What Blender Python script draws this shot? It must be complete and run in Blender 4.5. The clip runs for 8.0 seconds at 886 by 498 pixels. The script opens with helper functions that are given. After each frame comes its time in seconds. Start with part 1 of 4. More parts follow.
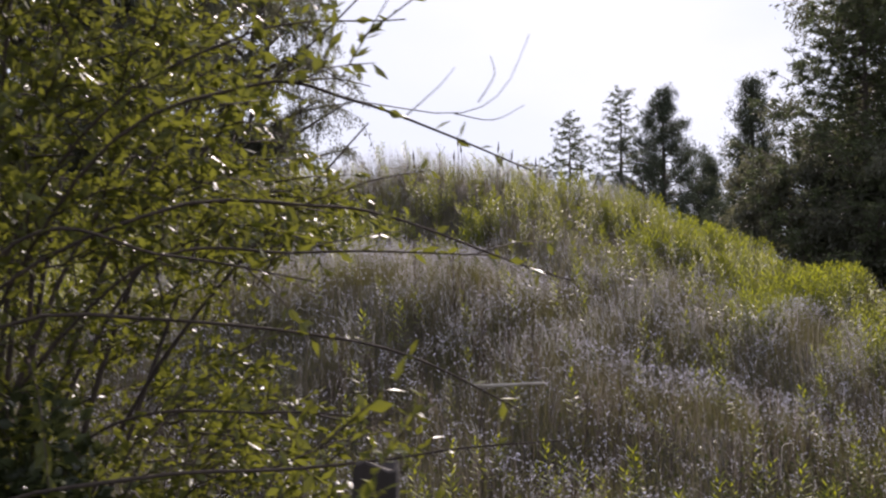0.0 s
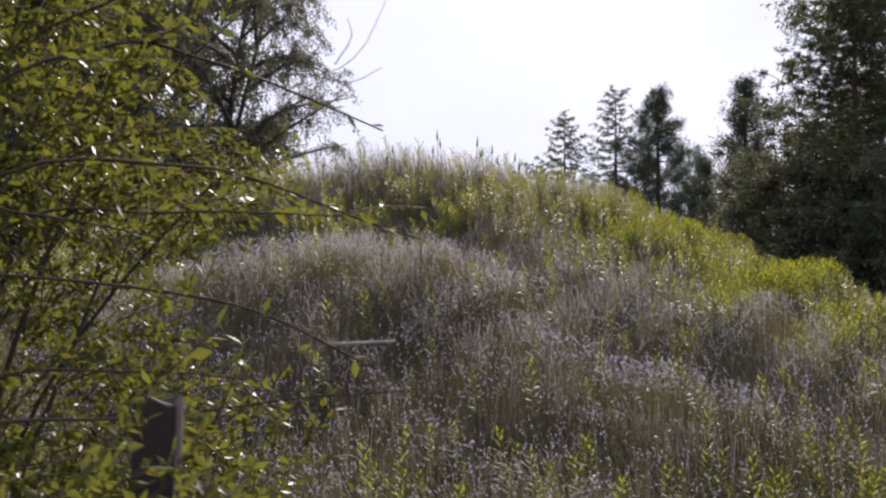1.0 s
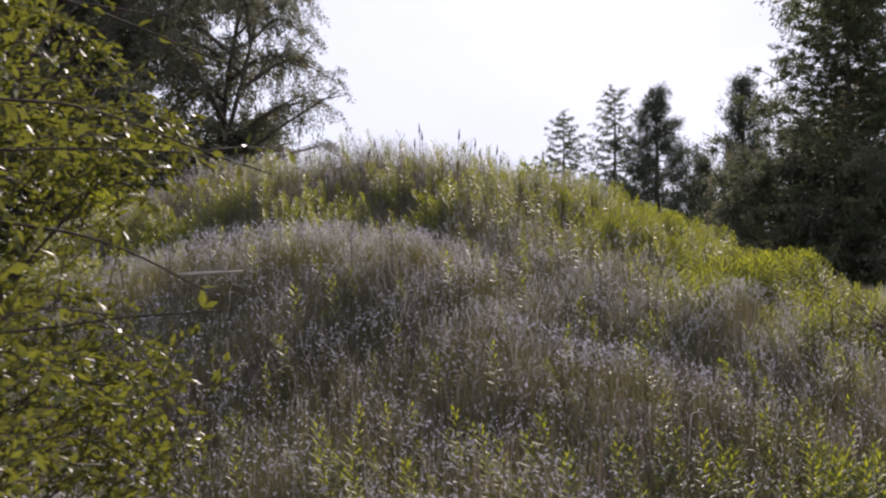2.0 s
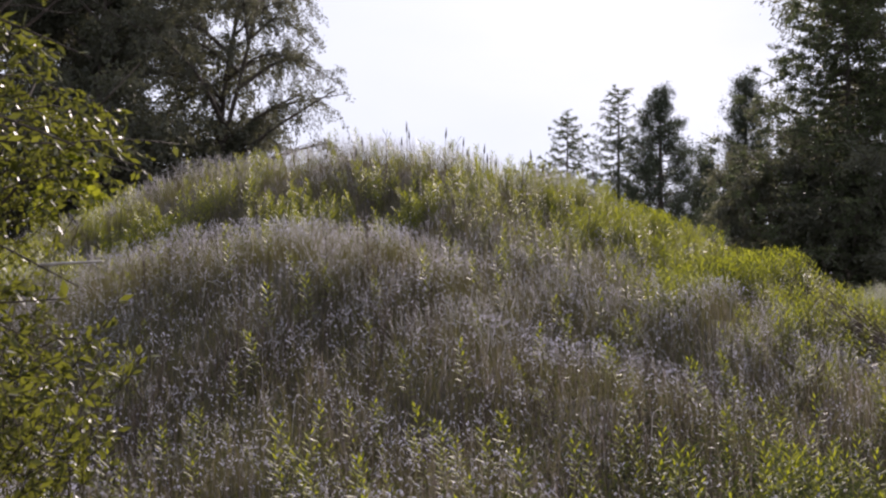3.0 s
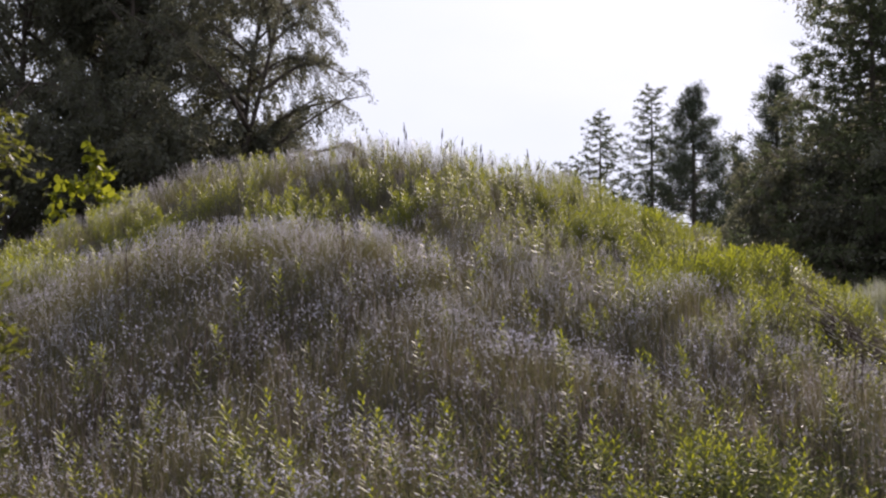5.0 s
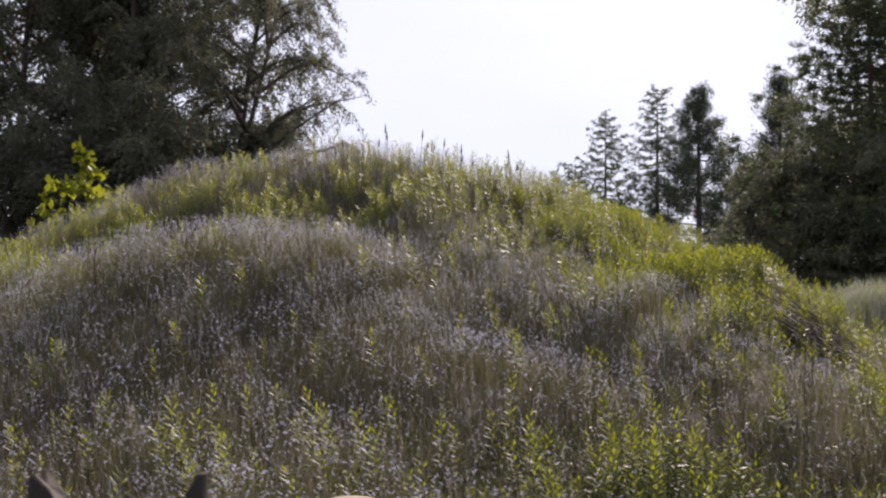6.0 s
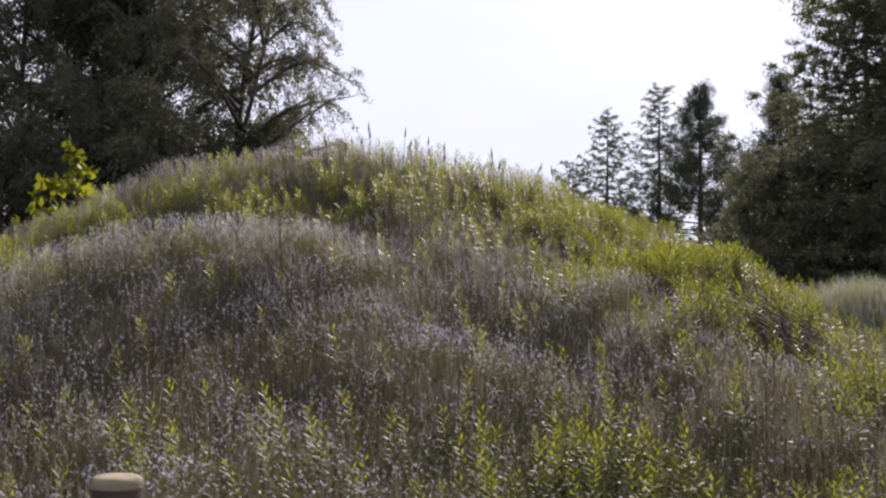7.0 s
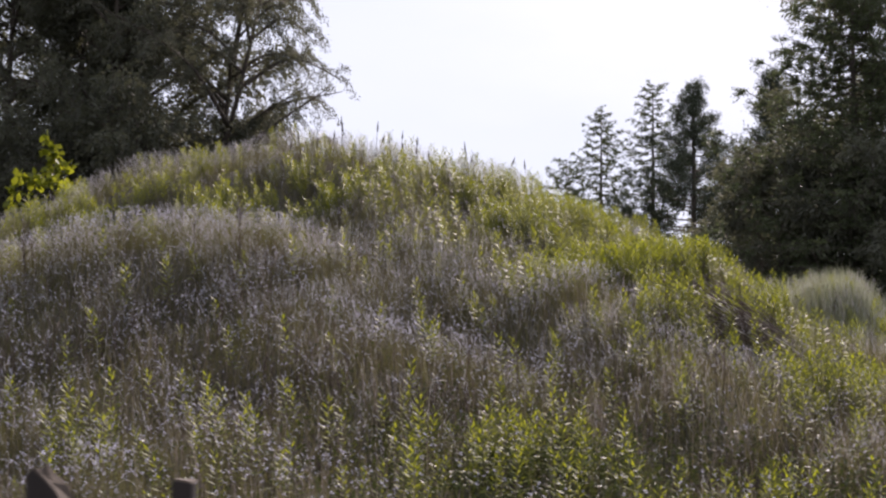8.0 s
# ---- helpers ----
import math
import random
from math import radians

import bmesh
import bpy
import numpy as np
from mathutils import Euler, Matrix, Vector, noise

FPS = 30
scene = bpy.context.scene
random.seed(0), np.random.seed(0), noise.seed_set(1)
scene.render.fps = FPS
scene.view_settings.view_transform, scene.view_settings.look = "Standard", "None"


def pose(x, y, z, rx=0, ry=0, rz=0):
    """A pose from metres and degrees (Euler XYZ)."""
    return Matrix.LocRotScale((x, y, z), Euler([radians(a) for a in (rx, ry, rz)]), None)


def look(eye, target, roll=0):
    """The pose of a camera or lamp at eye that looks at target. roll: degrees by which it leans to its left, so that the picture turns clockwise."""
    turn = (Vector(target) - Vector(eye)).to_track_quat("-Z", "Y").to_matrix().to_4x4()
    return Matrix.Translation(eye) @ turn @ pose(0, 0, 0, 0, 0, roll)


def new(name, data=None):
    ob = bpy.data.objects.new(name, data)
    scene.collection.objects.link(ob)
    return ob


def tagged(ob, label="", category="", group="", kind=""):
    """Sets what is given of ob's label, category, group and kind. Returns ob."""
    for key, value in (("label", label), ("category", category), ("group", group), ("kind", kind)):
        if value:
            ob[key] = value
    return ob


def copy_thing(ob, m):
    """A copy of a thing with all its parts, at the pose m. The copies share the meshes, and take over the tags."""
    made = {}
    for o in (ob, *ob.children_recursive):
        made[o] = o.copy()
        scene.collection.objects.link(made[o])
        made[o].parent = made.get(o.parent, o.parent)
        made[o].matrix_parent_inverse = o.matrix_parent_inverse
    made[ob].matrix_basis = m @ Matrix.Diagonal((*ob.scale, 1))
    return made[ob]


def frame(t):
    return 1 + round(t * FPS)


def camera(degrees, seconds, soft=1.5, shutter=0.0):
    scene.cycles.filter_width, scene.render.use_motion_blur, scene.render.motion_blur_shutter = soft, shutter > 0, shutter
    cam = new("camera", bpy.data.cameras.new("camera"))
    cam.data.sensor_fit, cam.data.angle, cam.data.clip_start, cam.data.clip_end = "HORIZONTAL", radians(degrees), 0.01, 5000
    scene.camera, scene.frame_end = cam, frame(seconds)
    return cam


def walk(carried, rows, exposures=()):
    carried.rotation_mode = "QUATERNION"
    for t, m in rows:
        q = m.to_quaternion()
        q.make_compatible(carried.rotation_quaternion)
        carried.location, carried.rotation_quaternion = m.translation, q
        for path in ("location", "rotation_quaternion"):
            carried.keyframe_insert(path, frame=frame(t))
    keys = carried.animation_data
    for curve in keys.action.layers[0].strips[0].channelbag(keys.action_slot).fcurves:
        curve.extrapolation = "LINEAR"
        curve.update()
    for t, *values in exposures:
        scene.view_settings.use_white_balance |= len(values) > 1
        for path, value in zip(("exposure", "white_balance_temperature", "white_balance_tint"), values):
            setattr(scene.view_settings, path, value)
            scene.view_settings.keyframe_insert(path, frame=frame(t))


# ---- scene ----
cam = camera(48.0, 8.0, soft=2.3, shutter=0.5)
PATH = [
    (0, (-1.688, 0.12, 1.822), (-1.653, 2.113, 1.986), 0.7),
    (0.5, (-1.488, 0.152, 1.773), (-1.449, 2.145, 1.939), 0.9),
    (1, (-1.321, 0.091, 1.724), (-1.284, 2.084, 1.888), 1),
    (1.5, (-1.152, 0.094, 1.614), (-1.117, 2.087, 1.78), 1),
    (1.7, (-1.051, 0.039, 1.58), (-1.023, 2.031, 1.748), 0.8),
    (2.8, (-0.6, 0.056, 1.52), (-0.579, 2.049, 1.689), 1.3),
    (3, (-0.524, 0.021, 1.529), (-0.513, 2.014, 1.697), 1.1),
    (3.5, (-0.325, -0.047, 1.525), (-0.336, 1.946, 1.695), 1.1),
    (4, (-0.131, -0.152, 1.511), (-0.175, 1.84, 1.68), 1.2),
    (4.5, (0.059, -0.228, 1.506), (-0.006, 1.764, 1.674), 1.3),
    (4.7, (0.165, -0.261, 1.49), (0.095, 1.731, 1.658), 1.2),
    (6, (0.963, -0.434, 1.447), (0.859, 1.556, 1.616), 1.3),
    (6.5, (1.199, -0.494, 1.456), (1.085, 1.496, 1.625), 1.3),
    (7, (1.437, -0.492, 1.431), (1.317, 1.497, 1.597), 1.3),
    (7.5, (1.675, -0.501, 1.398), (1.552, 1.488, 1.561), 1.4),
    (8, (1.961, -0.453, 1.361), (1.84, 1.536, 1.524), 1.3),
]
walk(cam, [(t, look(eye, target, roll)) for t, eye, target, roll in PATH],
     exposures=((0, 0.68, 6330, 29), (8, 0.68, 6330, 29)))

# ---- world, sun ----
SUN_AZ, SUN_EL = 14.0, 36.0          # degrees to the right of +y, above the horizon
world = bpy.data.worlds.new("sky")
scene.world = world
world.use_nodes = True
wn, wl = world.node_tree.nodes, world.node_tree.links
wn.clear()
sky = wn.new("ShaderNodeTexSky")
sky.sky_type, sky.sun_disc = "NISHITA", False
sky.sun_elevation, sky.sun_rotation = radians(SUN_EL), radians(SUN_AZ)
sky.air_density, sky.dust_density, sky.ozone_density = 1.0, 3.0, 1.0
# thin bright cloud all over the sky
wtc = wn.new("ShaderNodeTexCoord")
wmap = wn.new("ShaderNodeMapping")
wmap.inputs["Scale"].default_value = (1.0, 1.0, 2.6)
wnoise = wn.new("ShaderNodeTexNoise")
wnoise.inputs["Scale"].default_value, wnoise.inputs["Detail"].default_value = 3.0, 6.0
wramp = wn.new("ShaderNodeValToRGB")
wramp.color_ramp.elements[0].position, wramp.color_ramp.elements[1].position = 0.36, 0.62
wramp.color_ramp.elements[0].color, wramp.color_ramp.elements[1].color = (0.965, 0.965, 0.965, 1), (0.995, 0.995, 0.995, 1)
wmix = wn.new("ShaderNodeMixRGB")
wmix.inputs[2].default_value = (4.84, 5.48, 5.84, 1)
# thin cloud scatters forwards: the sky is brightest round the sun and duller away from it
wdot = wn.new("ShaderNodeVectorMath")
wdot.operation = "DOT_PRODUCT"
wdot.inputs[1].default_value = (math.sin(radians(SUN_AZ)) * math.cos(radians(SUN_EL)), math.cos(radians(SUN_AZ)) * math.cos(radians(SUN_EL)), math.sin(radians(SUN_EL)))
wfall = wn.new("ShaderNodeMapRange")
wfall.interpolation_type = "SMOOTHSTEP"
wfall.inputs["From Min"].default_value, wfall.inputs["From Max"].default_value = -0.5, 0.8
wfall.inputs["To Min"].default_value, wfall.inputs["To Max"].default_value = 0.8, 1.0
wmul = wn.new("ShaderNodeMixRGB")
wmul.blend_type, wmul.inputs[0].default_value = "MULTIPLY", 1.0
wbg = wn.new("ShaderNodeBackground")
wbg.inputs["Strength"].default_value = 0.11
wout = wn.new("ShaderNodeOutputWorld")
for a, b in ((wtc.outputs["Generated"], wmap.inputs["Vector"]), (wmap.outputs[0], wnoise.inputs["Vector"]),
             (wnoise.outputs["Fac"], wramp.inputs[0]), (wramp.outputs[0], wmix.inputs[0]), (sky.outputs[0], wmix.inputs[1]),
             (wtc.outputs["Generated"], wdot.inputs[0]), (wdot.outputs["Value"], wfall.inputs["Value"]),
             (wmix.outputs[0], wmul.inputs[1]), (wfall.outputs[0], wmul.inputs[2]), (wmul.outputs[0], wbg.inputs["Color"]), (wbg.outputs[0], wout.inputs["Surface"])):
    wl.new(a, b)
sun_data = bpy.data.lights.new("sun", "SUN")
sun_data.energy, sun_data.angle, sun_data.color = 4.8, radians(0.6), (1.0, 0.93, 0.80)
sun = new("sun", sun_data)
_az, _el = radians(SUN_AZ), radians(SUN_EL)
SUN_DIR = Vector((math.sin(_az) * math.cos(_el), math.cos(_az) * math.cos(_el), math.sin(_el)))
sun.matrix_world = look(SUN_DIR * 60, (0, 0, 0))


# ---- materials ----
def foliage(name, dark, light, through_colour, clear=0.45, rough=0.5, spread=1.0):
    """Leaf or blade: two-scale colour variation, gloss and light shining through."""
    m = bpy.data.materials.new(name)
    m.use_nodes = True
    n, l = m.node_tree.nodes, m.node_tree.links
    n.clear()
    geo = n.new("ShaderNodeNewGeometry")
    tc = n.new("ShaderNodeTexCoord")
    noi = n.new("ShaderNodeTexNoise")
    noi.inputs["Scale"].default_value, noi.inputs["Detail"].default_value = 1.3, 3.0
    l.new(tc.outputs["Object"], noi.inputs["Vector"])
    addn = n.new("ShaderNodeMath")
    addn.operation = "ADD"
    half = n.new("ShaderNodeMath")
    half.operation, half.inputs[1].default_value = "MULTIPLY", 0.62 * spread
    l.new(geo.outputs["Random Per Island"], half.inputs[0])
    l.new(half.outputs[0], addn.inputs[0])
    sub = n.new("ShaderNodeMath")
    sub.operation, sub.inputs[1].default_value = "MULTIPLY_ADD", 0.9
    sub.inputs[2].default_value = -0.22
    l.new(noi.outputs["Fac"], sub.inputs[0])
    l.new(sub.outputs[0], addn.inputs[1])
    mix = n.new("ShaderNodeMixRGB")
    mix.inputs[1].default_value, mix.inputs[2].default_value = (*dark, 1), (*light, 1)
    mix.use_clamp = True
    l.new(addn.outputs[0], mix.inputs[0])
    p = n.new("ShaderNodeBsdfPrincipled")
    p.inputs["Roughness"].default_value = rough
    p.inputs["Specular IOR Level"].default_value = 0.22
    l.new(mix.outputs[0], p.inputs["Base Color"])
    tr = n.new("ShaderNodeBsdfTranslucent")
    tmix = n.new("ShaderNodeMixRGB")
    tmix.blend_type, tmix.inputs[0].default_value = "MIX", 0.6
    l.new(mix.outputs[0], tmix.inputs[1])
    tmix.inputs[2].default_value = (*through_colour, 1)
    l.new(tmix.outputs[0], tr.inputs["Color"])
    ms = n.new("ShaderNodeMixShader")
    ms.inputs[0].default_value = clear
    l.new(p.outputs[0], ms.inputs[1])
    l.new(tr.outputs[0], ms.inputs[2])
    o = n.new("ShaderNodeOutputMaterial")
    l.new(ms.outputs[0], o.inputs["Surface"])
    return m


def solid(name, dark, light, scale, rough=0.9, bump=0.4, stretch=(1, 1, 1)):
    """Bark, soil, weathered wood: noise at two scales with relief."""
    m = bpy.data.materials.new(name)
    m.use_nodes = True
    n, l = m.node_tree.nodes, m.node_tree.links
    p = n["Principled BSDF"]
    tc, mp = n.new("ShaderNodeTexCoord"), n.new("ShaderNodeMapping")
    mp.inputs["Scale"].default_value = stretch
    l.new(tc.outputs["Object"], mp.inputs["Vector"])
    a, b = n.new("ShaderNodeTexNoise"), n.new("ShaderNodeTexNoise")
    a.inputs["Scale"].default_value, a.inputs["Detail"].default_value = scale, 8
    b.inputs["Scale"].default_value, b.inputs["Detail"].default_value = scale * 0.17, 3
    l.new(mp.outputs[0], a.inputs["Vector"])
    l.new(mp.outputs[0], b.inputs["Vector"])
    add = n.new("ShaderNodeMath")
    add.operation = "MULTIPLY_ADD"
    add.inputs[1].default_value, add.inputs[2].default_value = 1.6, -0.9
    l.new(a.outputs["Fac"], add.inputs[0])
    add2 = n.new("ShaderNodeMath")
    add2.operation = "ADD"
    add2.use_clamp = True
    l.new(add.outputs[0], add2.inputs[0])
    sc = n.new("ShaderNodeMath")
    sc.operation, sc.inputs[1].default_value = "MULTIPLY", 1.2
    l.new(b.outputs["Fac"], sc.inputs[0])
    l.new(sc.outputs[0], add2.inputs[1])
    mix = n.new("ShaderNodeMixRGB")
    mix.inputs[1].default_value, mix.inputs[2].default_value = (*dark, 1), (*light, 1)
    l.new(add2.outputs[0], mix.inputs[0])
    l.new(mix.outputs[0], p.inputs["Base Color"])
    p.inputs["Roughness"].default_value = rough
    bp = n.new("ShaderNodeBump")
    bp.inputs["Strength"].default_value, bp.inputs["Distance"].default_value = bump, 0.02
    l.new(a.outputs["Fac"], bp.inputs["Height"])
    l.new(bp.outputs[0], p.inputs["Normal"])
    return m


M_SOIL = solid("meadow_soil", (0.022, 0.019, 0.012), (0.06, 0.05, 0.032), 9.0, bump=0.8)
M_GRASS = foliage("grass_blade", (0.036, 0.036, 0.016), (0.115, 0.11, 0.048), (0.20, 0.19, 0.06), 0.42, 0.65)
M_DRY = foliage("dry_grass", (0.075, 0.062, 0.055), (0.25, 0.215, 0.19), (0.30, 0.25, 0.21), 0.40, 0.7)
M_PLUME = foliage("grass_plume", (0.22, 0.22, 0.24), (0.47, 0.465, 0.50), (0.54, 0.53, 0.56), 0.5, 0.8)
M_FLOWER = foliage("lilac_white_flower", (0.29, 0.29, 0.35), (0.52, 0.52, 0.62), (0.46, 0.46, 0.54), 0.35, 0.8)
M_SHOOT = foliage("fresh_leaf", (0.050, 0.066, 0.010), (0.125, 0.148, 0.020), (0.42, 0.44, 0.016), 0.50, 0.46)
M_STEM = foliage("green_stem", (0.07, 0.075, 0.03), (0.14, 0.13, 0.06), (0.2, 0.2, 0.06), 0.2, 0.5)
M_HERB = foliage("meadow_herb", (0.030, 0.029, 0.012), (0.10, 0.096, 0.04), (0.17, 0.165, 0.04), 0.40, 0.65)
M_UNDER = foliage("undergrowth_leaf", (0.022, 0.028, 0.010), (0.060, 0.072, 0.022), (0.09, 0.11, 0.02), 0.25, 0.45)
M_TUFT = foliage("pale_tussock", (0.10, 0.115, 0.07), (0.30, 0.32, 0.22), (0.38, 0.40, 0.25), 0.5, 0.6)
M_DOCK = solid("dead_stalk", (0.036, 0.025, 0.018), (0.10, 0.068, 0.048), 30.0)
M_STRAW = solid("bleached_straw", (0.42, 0.38, 0.32), (0.66, 0.62, 0.54), 40.0, rough=0.5)
M_SALLOW = foliage("sallow_leaf", (0.045, 0.050, 0.014), (0.090, 0.100, 0.024), (0.21, 0.22, 0.020), 0.42, 0.40)
M_BRAMBLE = foliage("bramble_leaf", (0.016, 0.022, 0.010), (0.045, 0.055, 0.022), (0.07, 0.085, 0.02), 0.18, 0.22)
M_TWIG = solid("dark_twig", (0.022, 0.016, 0.012), (0.07, 0.05, 0.035), 35.0)
M_PALE = solid("barkless_twig", (0.30, 0.27, 0.23), (0.50, 0.47, 0.42), 35.0)
M_BARK = solid("tree_bark", (0.03, 0.024, 0.018), (0.10, 0.08, 0.06), 7.0, stretch=(1, 1, 0.3))
M_TREE = foliage("broadleaf", (0.056, 0.060, 0.044), (0.115, 0.12, 0.086), (0.17, 0.172, 0.08), 0.40, 0.65)
M_LARCH = foliage("larch_needle", (0.04, 0.055, 0.025), (0.09, 0.11, 0.05), (0.13, 0.16, 0.06), 0.35, 0.5)
M_PINE = foliage("pine_needle", (0.03, 0.04, 0.026), (0.07, 0.085, 0.055), (0.09, 0.11, 0.05), 0.25, 0.5)
M_STAKE = solid("weathered_stake", (0.010, 0.008, 0.007), (0.036, 0.027, 0.022), 22.0, stretch=(1, 1, 0.12))
M_POST = solid("brown_post", (0.022, 0.016, 0.011), (0.085, 0.062, 0.042), 22.0, stretch=(1, 1, 0.12))
M_CUT = solid("cut_timber", (0.13, 0.105, 0.065), (0.26, 0.215, 0.135), 26.0)

# ---- geometry helpers ----
RNG = np.random.default_rng(7)


def mesh_of(name, verts, faces, material, smooth=True):
    """verts (n, 3); faces: list of integer arrays (m, 3) or (m, 4)."""
    me = bpy.data.meshes.new(name)
    loops = np.concatenate([f.ravel() for f in faces]).astype(np.int32)
    sizes = np.concatenate([np.full(len(f), f.shape[1]) for f in faces]).astype(np.int32)
    starts = np.concatenate([[0], np.cumsum(sizes)[:-1]]).astype(np.int32)
    me.vertices.add(len(verts))
    me.vertices.foreach_set("co", np.asarray(verts, np.float32).ravel())
    me.loops.add(len(loops))
    me.loops.foreach_set("vertex_index", loops)
    me.polygons.add(len(sizes))
    me.polygons.foreach_set("loop_start", starts)
    me.polygons.foreach_set("loop_total", sizes)
    me.polygons.foreach_set("use_smooth", np.full(len(sizes), smooth))
    me.update(calc_edges=True)
    me.validate()
    me.materials.append(material)
    return me


class Heap:
    """Collects pieces of geometry that share one material."""

    def __init__(self):
        self.v, self.f, self.n = [], [], 0

    def add(self, verts, faces):
        self.v.append(np.asarray(verts, float).reshape(-1, 3))
        for f in faces:
            if len(f):
                self.f.append(np.asarray(f, int) + self.n)
        self.n += len(self.v[-1])

    def swarm(self, tv, tf, mats, at):
        """Copies of a template: tv (k, 3), tf list of face arrays, mats (n, 3, 3), at (n, 3)."""
        n, k = len(at), len(tv)
        if not n:
            return
        v = np.einsum("nij,kj->nki", mats, tv) + at[:, None]
        shift = (np.arange(n) * k)[:, None, None]
        self.add(v, [(np.asarray(f)[None] + shift).reshape(-1, np.asarray(f).shape[1]) for f in tf])

    def bent(self, tv, tf, mats, at, lean):
        """As swarm, and each copy bends over by lean (n, 2), more towards its tip (template height 1)."""
        n, k = len(at), len(tv)
        if not n:
            return
        v = np.einsum("nij,kj->nki", mats, tv)
        up = np.clip(tv[:, 2], 0, 1.3) ** 2
        v[:, :, :2] += lean[:, None, :] * up[None, :, None]
        v[:, :, 2] -= (lean ** 2).sum(1)[:, None] * 0.45 * up[None] / np.maximum(mats[:, 2, 2], 1e-3)[:, None]
        v += at[:, None]
        shift = (np.arange(n) * k)[:, None, None]
        self.add(v, [(np.asarray(f)[None] + shift).reshape(-1, np.asarray(f).shape[1]) for f in tf])

    def mesh(self, name, material, smooth=True):
        return mesh_of(name, np.concatenate(self.v), self.f, material, smooth)


def yaws(n, wide, tall, rng=RNG):
    """Turns about z with a width and a height: (n, 3, 3)."""
    a = rng.uniform(0, 2 * math.pi, n)
    m = np.zeros((n, 3, 3))
    m[:, 0, 0], m[:, 0, 1] = np.cos(a) * wide, -np.sin(a) * wide
    m[:, 1, 0], m[:, 1, 1] = np.sin(a) * wide, np.cos(a) * wide
    m[:, 2, 2] = tall
    return m


def frames_along(way, size, rng=RNG, roll=None):
    """Turns that carry +y to way (n, 3), rolled at random, with a size (n,)."""
    y = way / np.maximum(np.linalg.norm(way, axis=1, keepdims=True), 1e-9)
    ref = rng.normal(size=y.shape) if roll is None else np.tile(np.array(roll, float), (len(y), 1))
    x = np.cross(y, ref)
    x /= np.maximum(np.linalg.norm(x, axis=1, keepdims=True), 1e-9)
    z = np.cross(x, y)
    return np.stack([x, y, z], 2) * np.asarray(size)[:, None, None]


def tube(heap, pts, radii, sides=6):
    """A tapered limb along pts."""
    pts, radii = np.asarray(pts, float), np.asarray(radii, float)
    way = np.gradient(pts, axis=0)
    way /= np.maximum(np.linalg.norm(way, axis=1, keepdims=True), 1e-9)
    ref = np.array([0.31, 0.93, 0.2]) if abs(way[0][2]) > 0.7 else np.array([0.05, 0.1, 1.0])
    x = np.cross(way, ref)
    x /= np.maximum(np.linalg.norm(x, axis=1, keepdims=True), 1e-9)
    y = np.cross(way, x)
    ang = np.arange(sides) * 2 * math.pi / sides
    ring = pts[:, None] + radii[:, None, None] * (np.cos(ang)[None, :, None] * x[:, None] + np.sin(ang)[None, :, None] * y[:, None])
    n = len(pts)
    i, j = np.meshgrid(np.arange(n - 1), np.arange(sides), indexing="ij")
    a, b = i * sides + j, i * sides + (j + 1) % sides
    quads = np.stack([a, b, b + sides, a + sides], -1).reshape(-1, 4)
    caps = [np.arange(sides)[None, ::-1], (n - 1) * sides + np.arange(sides)[None]]
    heap.add(ring, [quads] + caps)


def spline(pts, n):
    """A smooth way through a few points."""
    pts = np.asarray(pts, float)
    p = np.vstack([2 * pts[0] - pts[1], pts, 2 * pts[-1] - pts[-2]])
    out = []
    for s in np.linspace(0, len(pts) - 1 - 1e-6, n):
        i, u = int(s), s - int(s)
        a, b, c, d = p[i:i + 4]
        out.append(0.5 * (2 * b + (c - a) * u + (2 * a - 5 * b + 4 * c - d) * u * u + (3 * b - a - 3 * c + d) * u ** 3))
    return np.array(out)


def part(name, mesh, parent, label=""):
    ob = new(name, mesh)
    ob.parent = parent
    return tagged(ob, label)


def thing(name, label, category, group="", at=(0, 0, 0), kind=""):
    ob = new(name)
    ob.location = at
    ob.empty_display_size = 0.2
    return tagged(ob, label, category, group, kind)


# leaf: long in +y, folded on the midrib, 4 triangles
LEAF_V = np.array([(0, 0, 0), (0.19, 0.42, 0.05), (0, 0.45, -0.03), (-0.19, 0.42, 0.05), (0, 1, 0.0), (0.12, 0.75, 0.02), (-0.12, 0.75, 0.02)])
LEAF_F = [np.array([(0, 1, 2), (0, 2, 3)]), np.array([(2, 1, 5, 4), (2, 4, 6, 3)])]
LITE_V = np.array([(0, 0, 0), (0.19, 0.48, 0.05), (0, 0.48, -0.03), (-0.19, 0.48, 0.05), (0, 1, 0.0)])
LITE_F = [np.array([(0, 1, 2), (0, 2, 3), (2, 1, 4), (2, 4, 3)])]
LANCE_V = LITE_V * (0.62, 1, 1)
CHIP_V = np.array([(0, 0, 0), (0.27, 0.5, 0.06), (0, 1, 0), (-0.27, 0.5, 0.06)])
CHIP_F = [np.array([(0, 1, 2, 3)])]
# blade: three tapered strips
BLADE_V = np.array([(-.5, 0, 0), (.5, 0, 0), (-.42, 0, .4), (.42, 0, .4), (-.25, 0, .75), (.25, 0, .75), (0, 0, 1)])
BLADE_F = [np.array([(0, 1, 3, 2), (2, 3, 5, 4)]), np.array([(4, 5, 6)])]

# ---- the ground with its mound ----
BASE = -0.15


def bumps(x, y):
    """Slow unevenness from a few sines."""
    return (0.11 * np.sin(0.93 * x + 0.4) * np.cos(0.71 * y + 1.1) + 0.07 * np.sin(1.9 * x + 1.3 * y) + 0.05 * np.cos(2.7 * x - 1.7 * y + 0.5))


